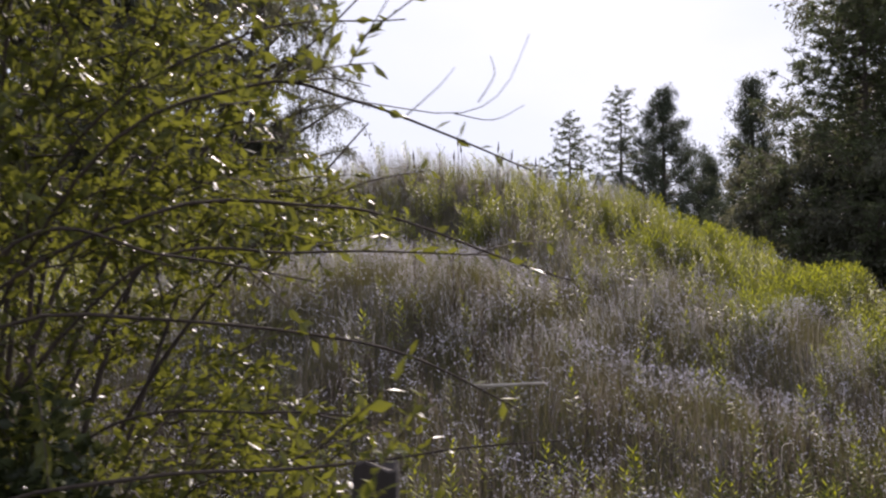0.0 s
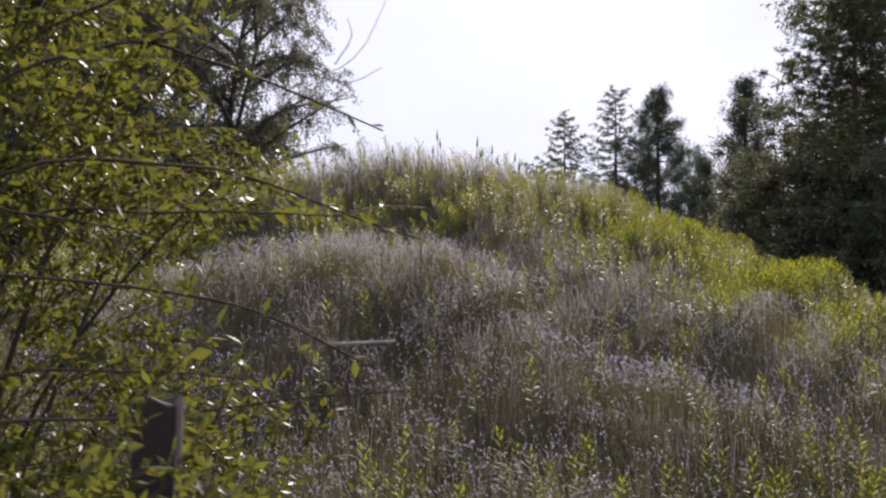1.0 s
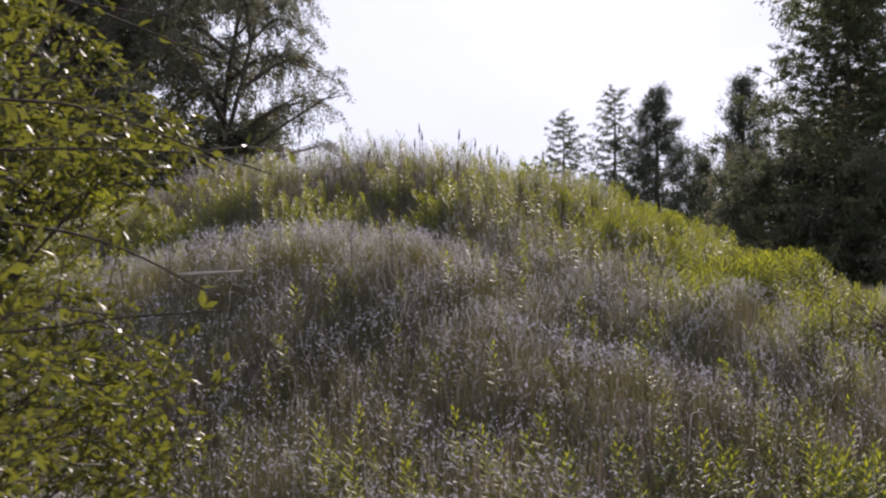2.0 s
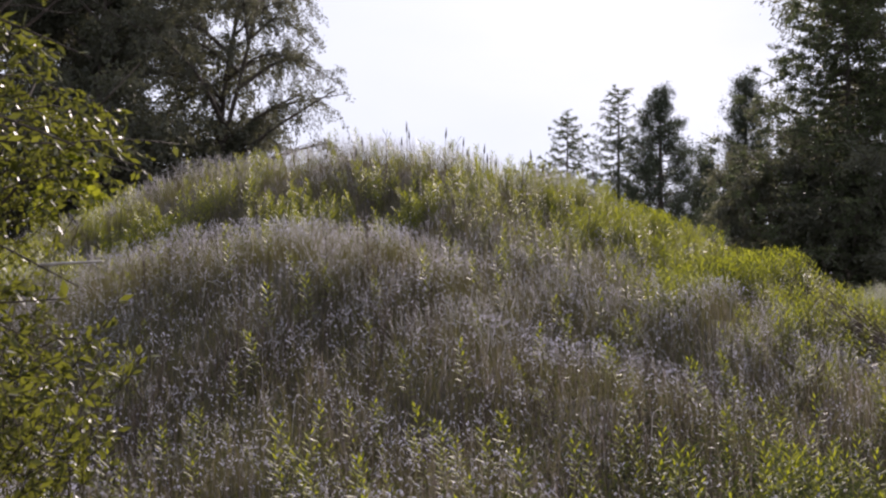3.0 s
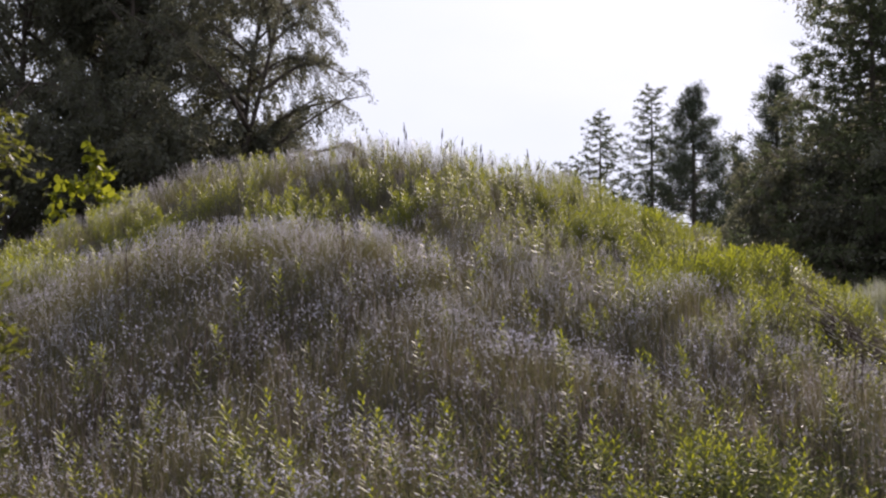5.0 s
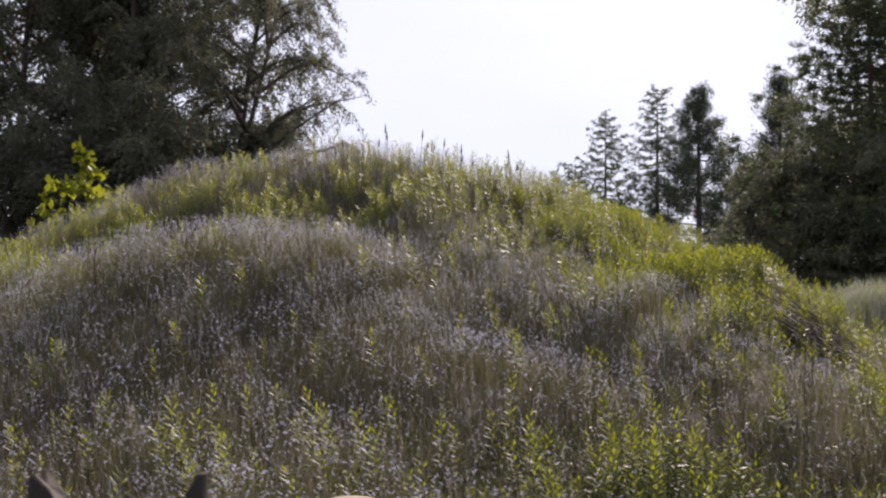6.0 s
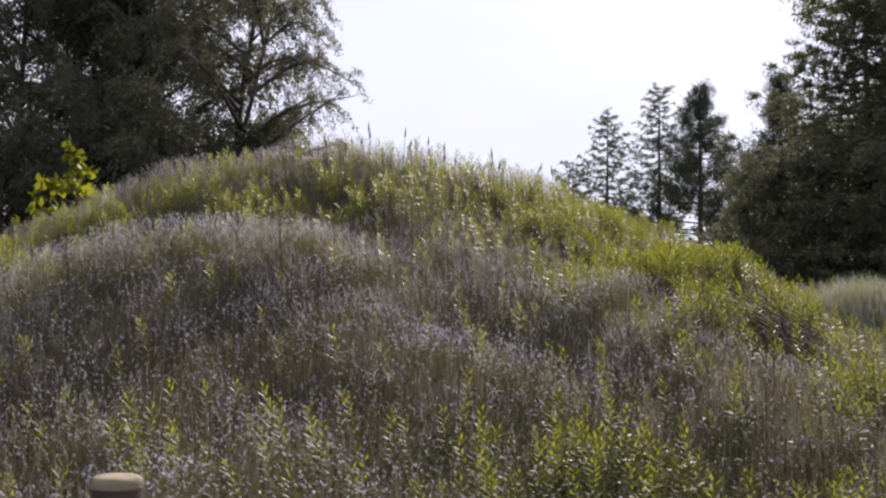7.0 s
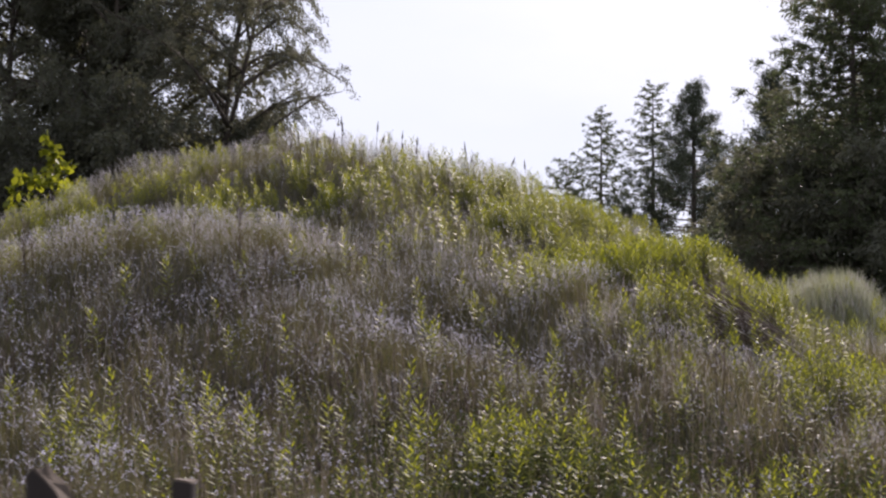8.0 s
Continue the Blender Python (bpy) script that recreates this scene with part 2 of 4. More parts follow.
# rampart along the crest, the belly in front of it and the hollow between: x, y, reach across, reach along, rise
SWELLS = ((-9.0, 18.6, 1.3, 1.5, -0.9), (-7.2, 17.6, 1.3, 1.5, 0.12), (-5.6, 17.8, 1.3, 1.5, 0.22), (-4.0, 18.3, 1.3, 1.5, 0.32),
          (-2.4, 18.6, 1.3, 1.5, 0.26), (-1.0, 18.4, 1.3, 1.5, 0.09), (2.2, 18.4, 1.3, 1.5, 0.25), (3.8, 18.2, 1.3, 1.5, 0.11),
          (5.2, 16.2, 1.3, 1.2, -0.10), (6.4, 15.4, 1.3, 1.2, 0.17), (-5.6, 13.2, 1.1, 0.9, 0.13), (-2.8, 12.4, 1.1, 0.9, 0.22),
          (-6.0, 15.2, 1.2, 0.8, -0.14), (-4.4, 15.1, 1.2, 0.8, -0.18), (-2.6, 15.2, 1.3, 0.8, -0.12))


def height(x, y):
    x, y = np.asarray(x, float), np.asarray(y, float)
    dx = x + 0.87
    k = np.where(dx < 0, 1.17, 0.94)
    cone = 6.05 - 0.415 * np.sqrt((dx / k) ** 2 + (y - 21.0) ** 2 + 2.6 ** 2)
    cone = cone + 0.46 * np.exp(-((x + 3.0) / 1.9) ** 2 - ((y - 11.9) / 1.0) ** 2)
    cone = cone - 0.52 * np.exp(-((x + 5.0) / 1.9) ** 2 - ((y - 14.9) / 1.1) ** 2)
    cone = cone - 0.20 * np.exp(-((x + 2.2) / 1.6) ** 2 - ((y - 14.3) / 0.8) ** 2)
    cone = cone + 0.12 * np.exp(-((x - 1.2) / 1.3) ** 2 - ((y - 9.6) / 0.7) ** 2) - 0.22 * np.exp(-((x - 1.9) / 1.5) ** 2 - ((y - 10.6) / 0.6) ** 2)
    cone = cone + 0.16 * np.exp(-((x + 0.9) / 1.0) ** 2 - ((y - 12.6) / 0.6) ** 2) - 0.2 * np.exp(-((x - 0.2) / 1.0) ** 2 - ((y - 11.3) / 0.5) ** 2)
    cone = cone + 0.18 * np.exp(-((x - 3.4) / 1.2) ** 2 - ((y - 12.4) / 0.7) ** 2) - 0.16 * np.exp(-((x + 0.6) / 1.2) ** 2 - ((y - 8.9) / 0.5) ** 2)
    cone = cone + 0.40 * np.exp(-((x + 0.5) / 1.7) ** 2 - ((y - 18.0) / 1.6) ** 2)
    cone = cone + 0.24 * np.exp(-((x + 4.6) / 2.4) ** 2 - ((y - 19.0) / 1.5) ** 2)
    cone = cone + 0.42 * np.exp(-((x - 5.3) / 1.0) ** 2 - ((y - 16.0) / 1.1) ** 2)
    cone = cone - 0.30 * np.exp(-((x - 6.1) / 0.9) ** 2 - ((y - 13.4) / 1.0) ** 2) - 0.25 * np.exp(-((x - 5.0) / 1.2) ** 2 - ((y - 11.8) / 0.8) ** 2)
    cone = cone - 0.70 * np.exp(-((x - 7.0) / 0.8) ** 2 - ((y - 16.2) / 1.6) ** 2)
    for cx, cy, rx, ry, a in SWELLS:
        cone = cone + a * np.exp(-((x - cx) / rx) ** 2 - ((y - cy) / ry) ** 2)
    side = 0.86 * np.exp(-((x - 8.4) / 0.95) ** 2 - ((y - 18.6) / 1.1) ** 2)
    d = cone - BASE - 0.42
    lift = 0.5 * (d + np.sqrt(d * d + 0.25)) - 0.06
    near = np.clip((np.hypot(x, y) - 90) / 60, 0, 1)
    return BASE + lift + side + bumps(x, y) * (1 - near) * np.clip((y - 3) / 4, 0.25, 1)


def grid_axis(inner, step, outer):
    """Fine steps inside, growing steps out to the horizon."""
    a = list(np.arange(inner[0], inner[1] + step / 2, step))
    s = step
    while a[-1] < outer:
        s *= 1.22
        a.append(a[-1] + s)
    s, lo = step, [a[0]]
    while lo[-1] > -outer:
        s *= 1.22
        lo.append(lo[-1] - s)
    return np.array(lo[:0:-1] + a)


gx, gy = grid_axis((-13, 13), 0.22, 3000), grid_axis((-2, 28), 0.22, 3000)
GX, GY = np.meshgrid(gx, gy)
gv = np.stack([GX, GY, height(GX, GY)], -1).reshape(-1, 3)
gi, gj = np.meshgrid(np.arange(len(gy) - 1), np.arange(len(gx) - 1), indexing="ij")
ga = gi * len(gx) + gj
gq = np.stack([ga, ga + 1, ga + len(gx) + 1, ga + len(gx)], -1).reshape(-1, 4)
tagged(new("ground", mesh_of("ground", gv, [gq], M_SOIL)), "uneven meadow soil rising to a grown-over earth mound", "ground", kind="structure")


# ---- what grows where ----
def blob(x, y, cx, cy, rx, ry):
    return np.exp(-((x - cx) / rx) ** 2 - ((y - cy) / ry) ** 2)


def patchy(x, y, f=1.0, p=0.0):
    return 0.5 + 0.25 * (np.sin(1.7 * f * x + 2.1 * p) * np.cos(1.3 * f * y - p) + np.sin(2.9 * f * x - 2.3 * f * y + p) * 0.7 + np.cos(4.3 * f * x + 3.7 * f * y + 2 * p) * 0.5)


def clumps(x, y, f, p, hard=2.6):
    """Clumped growth: near 0 in the gaps, 1 in the clumps."""
    return np.clip((patchy(x, y, f, p) - 0.5) * hard + 0.45, 0.04, 1)


def green(x, y):
    """How thickly the leafy shoots grow, 0 to 1."""
    g = (blob(x, y, 4.0, 15.6, 2.2, 3.0) + 0.9 * blob(x, y, -4.0, 15.8, 3.0, 0.8) + 0.15 * blob(x, y, -4.0, 17.6, 3.2, 0.9) + 0.15 * blob(x, y, 2.1, 7.1, 1.5, 0.8) + 0.15 * blob(x, y, 3.9, 7.3, 0.5, 0.6)
         + 0.75 * blob(x, y, 7.4, 11.2, 1.5, 1.1) + 0.8 * blob(x, y, -7.0, 14.6, 1.7, 1.4) + 0.3 * blob(x, y, -0.3, 16.6, 1.6, 1.2)
         + 0.3 * blob(x, y, 1.8, 17.2, 2.0, 1.5) + 0.07 * blob(x, y, -1.6, 8.0, 1.2, 0.7) + 0.5 * blob(x, y, 8.4, 16.6, 0.8, 0.5))
    return np.clip(g, 0, 1) * np.clip(patchy(x, y, 1.1, 0.7) * 1.7 - 0.1, 0.1, 1) + 0.015


def lush(x, y):
    """The leafy corner of the lower meadow, where little dry grass stands."""
    return 1 - 0.8 * np.clip(1.2 * blob(x, y, 3.3, 7.3, 2.4, 1.4), 0, 1)


def sites(n, box, keep, rng=RNG):
    """n places in a box (x0, x1, y0, y1), thinned by keep(x, y) in 0..1."""
    xs, ys = [], []
    got = 0
    while got < n:
        x, y = rng.uniform(box[0], box[1], 4 * n), rng.uniform(box[2], box[3], 4 * n)
        ok = rng.uniform(0, 1, 4 * n) < keep(x, y)
        xs.append(x[ok]), ys.append(y[ok])
        got += ok.sum()
    x, y = np.concatenate(xs)[:n], np.concatenate(ys)[:n]
    return x, y, np.stack([x, y, height(x, y) - 0.01], 1)


def seen_part(x, y):
    """The side of the mound that faces the walk, thicker near it."""
    r = np.clip(1.25 - y / 26.0, 0.25, 1)
    r = r * (1 - 0.93 * np.exp(-((x - 5.2) / 0.75) ** 4 - ((y - 12.75) / 0.9) ** 4))
    return np.where((y > 5.2) & (np.abs(x - 0.3) < 4.5 + 0.42 * y) & (y < 23), r, 0.0)


WIND = np.array([-0.10, -0.03])
# blades of the sward
heap = Heap()
x, y, p = sites(98000, (-12, 13, 5, 24), lambda x, y: seen_part(x, y) * (0.5 + 0.5 * patchy(x, y, 0.8, 2.0)) * (0.3 + 0.7 * lush(x, y)))
n = len(p)
heap.bent(BLADE_V, BLADE_F, yaws(n, RNG.uniform(0.004, 0.009, n), RNG.uniform(0.14, 0.48, n)), p, WIND * 0.5 + RNG.normal(0, 0.15, (n, 2)))
tagged(new("meadow_grass", heap.mesh("meadow_grass", M_GRASS)), "rough green and grey-green grass covering the mound", "grass", kind="stuff")

# shorter trodden grass round the walk
heap = Heap()
x, y, p = sites(26000, (-9, 10, -6, 5.6), lambda x, y: 0.4 + 0.6 * patchy(x, y, 1.1, 2.4))
n = len(p)
heap.bent(BLADE_V, BLADE_F, yaws(n, RNG.uniform(0.006, 0.013, n), RNG.uniform(0.10, 0.32, n)), p, WIND * 0.5 + RNG.normal(0, 0.10, (n, 2)))
tagged(new("short_grass", heap.mesh("short_grass", M_GRASS)), "short rough grass round the fence", "grass", kind="stuff")

# dry stems and blades
heap = Heap()
x, y, p = sites(40000, (-12, 13, 5, 24), lambda x, y: seen_part(x, y) * np.clip(1.15 - green(x, y) * 1.5, 0.06, 1) * clumps(x, y, 1.7, 4.0, 1.8) * lush(x, y))
n = len(p)
heap.bent(BLADE_V, BLADE_F, yaws(n, RNG.uniform(0.002, 0.0045, n), RNG.uniform(0.22, 0.68, n)), p, WIND * 0.3 + RNG.normal(0, 0.08, (n, 2)))
tagged(new("dry_grass", heap.mesh("dry_grass", M_DRY)), "thin straw-coloured dry grass stems standing among the green", "grass", kind="stuff")

# old dark stems standing close in the lower meadow
heap = Heap()
x, y, p = sites(12500, (-9, 10, 5.4, 14), lambda x, y: seen_part(x, y) * np.clip(0.18 + 0.55 * blob(x, y, 4.2, 8.2, 2.6, 1.8) + 0.6 * blob(x, y, 0.3, 9.0, 1.6, 1.4) + 0.4 * blob(x, y, -3.0, 9.6, 1.5, 1.0), 0, 1) * clumps(x, y, 1.4, 6.1, 2.0))
n = len(p)
heap.bent(BLADE_V, BLADE_F, yaws(n, RNG.uniform(0.004, 0.008, n), RNG.uniform(0.22, 0.58, n)), p, WIND * 0.2 + RNG.normal(0, 0.06, (n, 2)))
tagged(new("old_stems", heap.mesh("old_stems", M_DOCK)), "dark brown old plant stems standing close together", "dry plants", kind="stuff")

# plumes: a fine stem with a loose three-sided head
PL_V, PL_Q = [], []
for k in range(9):
    a, z = k * 2.4, 0.80 + 0.024 * k
    c, q = math.cos(a), math.sin(a)
    r = 0.9 - 0.07 * k
    b = len(PL_V)
    PL_V += [(0.1 * c, 0.1 * q, z), (r * c - 0.16 * q, r * q + 0.16 * c, z + 0.012), (r * c + 0.16 * q, r * q - 0.16 * c, z + 0.012), (1.15 * r * c, 1.15 * r * q, z + 0.03)]
    PL_Q.append((b, b + 1, b + 3, b + 2))
PL_V, PL_F = np.array(PL_V), [np.array(PL_Q)]
heap = Heap()


def pale(x, y):
    return np.clip(0.2 + 0.8 * blob(x, y, -1.2, 12.4, 4.6, 1.5) + 1.5 * blob(x, y, -4.2, 18.2, 4.2, 1.0) + 1.3 * blob(x, y, 8.6, 18.4, 1.7, 1.6)
                   + 0.6 * blob(x, y, 1.5, 18.5, 2.5, 1.2) + 0.28 * blob(x, y, 3.6, 11.8, 2, 1.3) - 0.5 * green(x, y), 0.02, 1) * (0.3 + 0.7 * patchy(x, y, 1.0, 1.0))


x, y, p = sites(36000, (-12, 13, 6.5, 24), lambda x, y: seen_part(x, y) * pale(x, y) * clumps(x, y, 2.1, 0.3) * lush(x, y))
n = len(p)
m, lean = yaws(n, RNG.uniform(0.009, 0.017, n), RNG.uniform(0.30, 0.62, n)), WIND * 0.4 + RNG.normal(0, 0.10, (n, 2))
heap.bent(PL_V, PL_F, m, p, lean)
m2 = m.copy()
m2[:, :2, :2] *= 0.24
stems = Heap()
stems.bent(BLADE_V, BLADE_F, m2, p, lean)
tagged(new("plume_stems", stems.mesh("plume_stems", M_GRASS)), "fine olive stems of the seeding grass", "grass", kind="stuff")
tagged(new("plume_grass", heap.mesh("plume_grass", M_PLUME)), "silvery grey-mauve seeding grass with soft plumes", "grass", kind="stuff")

# pale tussock grass on the low mound beside the big one
heap = Heap()
x, y, p = sites(7500, (6.2, 11.0, 16.2, 20.6), lambda x, y: blob(x, y, 8.4, 18.3, 1.15, 1.1) ** 0.7)
n = len(p)
heap.bent(BLADE_V, BLADE_F, yaws(n, RNG.uniform(0.004, 0.008, n), RNG.uniform(0.35, 0.7, n)), p, WIND * 0.5 + RNG.normal(0, 0.14, (n, 2)))
tagged(new("tussock_grass", heap.mesh("tussock_grass", M_TUFT)), "pale fine tussock grass on a low rounded mound", "grass", kind="stuff")

# small pale flowers in flat heads
FL_V, FL_F = [], []
for k in range(4):
    a, r = k * 2.4, 0.62 * math.sqrt(k / 3.0)
    c = np.array((r * math.cos(a), r * math.sin(a), 1 + 0.02 * (k % 2)))
    ring = [c + np.array((0.36 * math.cos(q), 0.36 * math.sin(q), 0.010 * (j % 2))) for j, q in enumerate(np.arange(4) * 2 * math.pi / 4)]
    b = len(FL_V)
    FL_V += [c + np.array((0, 0, 0.012))] + ring
    FL_F += [(b, b + 1 + j, b + 1 + (j + 1) % 4) for j in range(4)]
FL_V, FL_F = np.array(FL_V), [np.array(FL_F)]
heap, stems = Heap(), Heap()


def flowery(x, y):
    return np.clip(0.12 + 0.42 * blob(x, y, -2.2, 8.2, 2.6, 1.6) + 0.7 * blob(x, y, 1.2, 9.6, 1.6, 0.7) + 0.2 * blob(x, y, 5.2, 8.6, 1.8, 1.2)
                   + 0.8 * blob(x, y, -2.5, 11.6, 3.2, 1.6) + 0.5 * blob(x, y, 1.5, 12.0, 2.0, 1.6) + 0.3 * blob(x, y, 0, 6.5, 3, 1), 0, 1) * (0.25 + 0.75 * patchy(x, y, 1.6, 3.0))


x, y, p = sites(15500, (-10, 10, 5.5, 16), lambda x, y: seen_part(x, y) * flowery(x, y) * clumps(x, y, 2.6, 1.9) * lush(x, y))
n = len(p)
tall = RNG.uniform(0.32, 0.6, n)
m, lean = yaws(n, RNG.uniform(0.009, 0.018, n), tall), WIND * 0.5 + RNG.normal(0, 0.06, (n, 2))
heap.bent(FL_V, FL_F, m, p, lean)
m2 = m.copy()
m2[:, :2, :2] *= (0.003 / 0.02)
stems.bent(BLADE_V, BLADE_F, m2, p, lean)
tagged(new("wild_flowers", heap.mesh("wild_flowers", M_FLOWER)), "small lilac-white wild flowers in flat heads", "flowers", kind="stuff")
tagged(new("flower_stems", stems.mesh("flower_stems", M_STEM)), "thin green stems of the small wild flowers", "flower stems", kind="stuff")


# low herbs: small leaves at all heights among the stems
heap = Heap()
x, y, p = sites(90000, (-12, 13, 5, 24), lambda x, y: seen_part(x, y) * clumps(x, y, 1.9, 5.0, 1.6))
n = len(p)
p[:, 2] += RNG.beta(1.5, 1.6, n) * 0.46
heap.swarm(CHIP_V * (0.8, 1, 1), CHIP_F, frames_along(RNG.normal(0, 0.7, (n, 3)) + (0, 0, 0.6), RNG.uniform(0.012, 0.036, n)), p)
tagged(new("meadow_herbs", heap.mesh("meadow_herbs", M_HERB)), "tangle of small dull-green herb leaves among the grass", "herbs", kind="stuff")

# broad dark undergrowth in the leafy corner of the lower meadow
heap = Heap()
x, y, p = sites(24000, (-3, 9, 5.4, 10.5), lambda x, y: seen_part(x, y) * (1.02 - lush(x, y)) * (0.4 + 0.6 * patchy(x, y, 1.3, 1.2)))
n = len(p)
p[:, 2] += RNG.beta(1.4, 1.4, n) * 0.36
heap.swarm(LITE_V * (1.1, 1, 1), LITE_F, frames_along(RNG.normal(0, 0.6, (n, 3)) + (0, 0, 0.35), RNG.uniform(0.03, 0.075, n)), p)
tagged(new("undergrowth", heap.mesh("undergrowth", M_UNDER)), "dense dark green leaves low between the willowherb shoots", "undergrowth", kind="stuff")

# leafy shoots: an upright stem with narrow leaves in spirals
def shoot_template(seed, leaves=28):
    rng = np.random.default_rng(seed)
    h = Heap()
    t = np.linspace(0.2, 1.0, leaves) ** 0.75
    a = np.arange(leaves) * 2.4 + rng.normal(0, 0.25, leaves)
    up = 0.25 + 0.9 * t ** 3 + rng.normal(0, 0.12, leaves)
    way = np.stack([np.cos(a), np.sin(a), up], 1)
    size = (0.165 - 0.055 * t) * rng.uniform(0.8, 1.25, leaves)
    m = frames_along(way, size, rng, roll=(0, 0, 1))
    at = np.stack([0.01 * np.cos(a), 0.01 * np.sin(a), t * 0.93], 1)
    h.swarm(LANCE_V * (0.9, 1, -1), LITE_F, m, at)
    s = Heap()
    tube(s, [(0, 0, 0), (0.006, 0.004, 0.5), (0, 0, 0.96)], [0.009, 0.007, 0.003], 4)
    return h, s


shoots = [shoot_template(20 + k) for k in range(4)]
heap, stems = Heap(), Heap()
x, y, p = sites(4800, (-12, 12, 5.8, 23), lambda x, y: seen_part(x, y) * green(x, y) * np.where(y < 10, clumps(x, y, 2.4, 2.7, 4.5), clumps(x, y, 1.5, 2.7, 2.2)))
near_box = (x > 0.2) & (x < 4.6) & (y < 8.9)
picked = np.flatnonzero(near_box)[:140]
rest = np.setdiff1d(np.arange(len(p)), picked)
for k, (lh, sh) in enumerate(shoots):
    some = rest[k::4]
    n = len(some)
    tall = RNG.uniform(0.36, 0.76, n)
    m = yaws(n, tall, tall)
    lv, sv = np.concatenate(lh.v), np.concatenate(sh.v)
    lean = WIND * 0.6 + RNG.normal(0, 0.05, (n, 2))
    heap.bent(lv, [f for f in lh.f], m, p[some], lean)
    stems.bent(sv, [f for f in sh.f], m, p[some], lean)
tagged(new("leafy_shoots", heap.mesh("leafy_shoots", M_SHOOT)), "bright yellow-green narrow leaves of upright willowherb shoots", "leafy plants", kind="stuff")
tagged(new("shoot_stems", stems.mesh("shoot_stems", M_STEM)), "upright green stems of the leafy shoots", "plant stems", kind="stuff")
plants = []
for k, (lh, sh) in enumerate(shoots):
    plant = thing("willowherb", "young yellow-green willowherb shoot with narrow leaves in the grass", "plant", "willowherb shoots")
    part("stem", sh.mesh("willowherb_stem", M_STEM), plant)
    part("leaves", lh.mesh("willowherb_leaves", M_SHOOT), plant)
    plants.append(plant)
for i, s in enumerate(picked):
    sc = RNG.uniform(0.38, 0.70)
    m = pose(*p[s], RNG.uniform(-9, 9), RNG.uniform(-9, 9), RNG.uniform(0, 360))
    if i < 4:
        plants[i].matrix_basis = m @ Matrix.Scale(sc, 4)
    else:
        c = copy_thing(plants[i % 4], m)
        c.scale = (sc, sc, sc)


# dead dock stalks: a stem with upright side branches and ragged seed clusters
def dock(seed):
    rng = np.random.default_rng(seed)
    h = Heap()
    tube(h, [(0, 0, 0), (0.02, 0.01, 0.4), (0.01, 0.03, 0.75), (0.03, 0.02, 1.0)], [0.007, 0.006, 0.004, 0.002], 5)
    s = Heap()
    for k in range(7):
        z = 0.35 + 0.09 * k
        a = k * 2.4
        tip = np.array((0.10 * math.cos(a), 0.10 * math.sin(a), z + 0.22 - 0.012 * k))
        tube(h, [(0.015, 0.02, z), (0.06 * math.cos(a), 0.06 * math.sin(a), z + 0.08), tip], [0.004, 0.003, 0.0015], 4)
        for _ in range(9):
            q = rng.uniform(0.3, 1.05)
            at = np.array((0.015, 0.02, z)) * (1 - q) + tip * q
            s.swarm(CHIP_V, CHIP_F, frames_along(rng.normal(size=(1, 3)), [0.022], rng), at[None])
    return h, s


stalks = []
for k in range(3):
    h, s = dock(60 + k)
    st = thing("dead_stalk", "dry dark-brown dock stalk standing among the grass", "dry plant", "dead dock stalks")
    part("stem", h.mesh("dock_stem", M_DOCK), st)
    tagged(part("seed_head", s.mesh("dock_seeds", M_DOCK), st), kind="stuff")
    stalks.append(st)
x, y, p = sites(110, (-7, 8, 7, 18), lambda x, y: np.clip(0.12 + blob(x, y, -0.8, 10.5, 0.9, 1.6) + blob(x, y, 0.6, 8.2, 0.7, 0.8) + 0.7 * blob(x, y, -2.4, 9.4, 0.7, 1.0)
                + 0.7 * blob(x, y, 3.6, 10.0, 1.0, 1.2) + 0.6 * blob(x, y, -0.7, 18.0, 2.0, 0.8), 0, 1))
for i in range(len(p)):
    m = pose(*p[i], RNG.uniform(-8, 8), RNG.uniform(-8, 8), RNG.uniform(0, 360))
    sc = RNG.uniform(0.55, 1.0)
    if i < 3:
        stalks[i].matrix_basis = m @ Matrix.Scale(sc, 4)
    else:
        c = copy_thing(stalks[i % 3], m)
        c.scale = (sc, sc, sc)

# broken bleached straws bent over in the foreground
for i in range(20):
    x0, y0 = RNG.uniform(-4.5, 6), RNG.uniform(6.2, 12)
    z0 = float(height(x0, y0))
    a, h = RNG.uniform(0, 6.28), RNG.uniform(0.3, 0.55)
    d = np.array((math.cos(a), math.sin(a) * 0.5, 0))
    hp = Heap()
    tube(hp, spline([(0, 0, 0), (0.02, 0, h * 0.8), d * 0.07 + (0, 0, h), d * RNG.uniform(0.16, 0.28) + (0, 0, h * RNG.uniform(0.8, 1.02))], 9), np.linspace(0.0028, 0.0016, 9), 4)
    ob = tagged(new("straw", hp.mesh("straw", M_STRAW)), "bleached broken grass straw bent over in the meadow", "straw", "bent straws")
    ob.location = (x0, y0, z0)

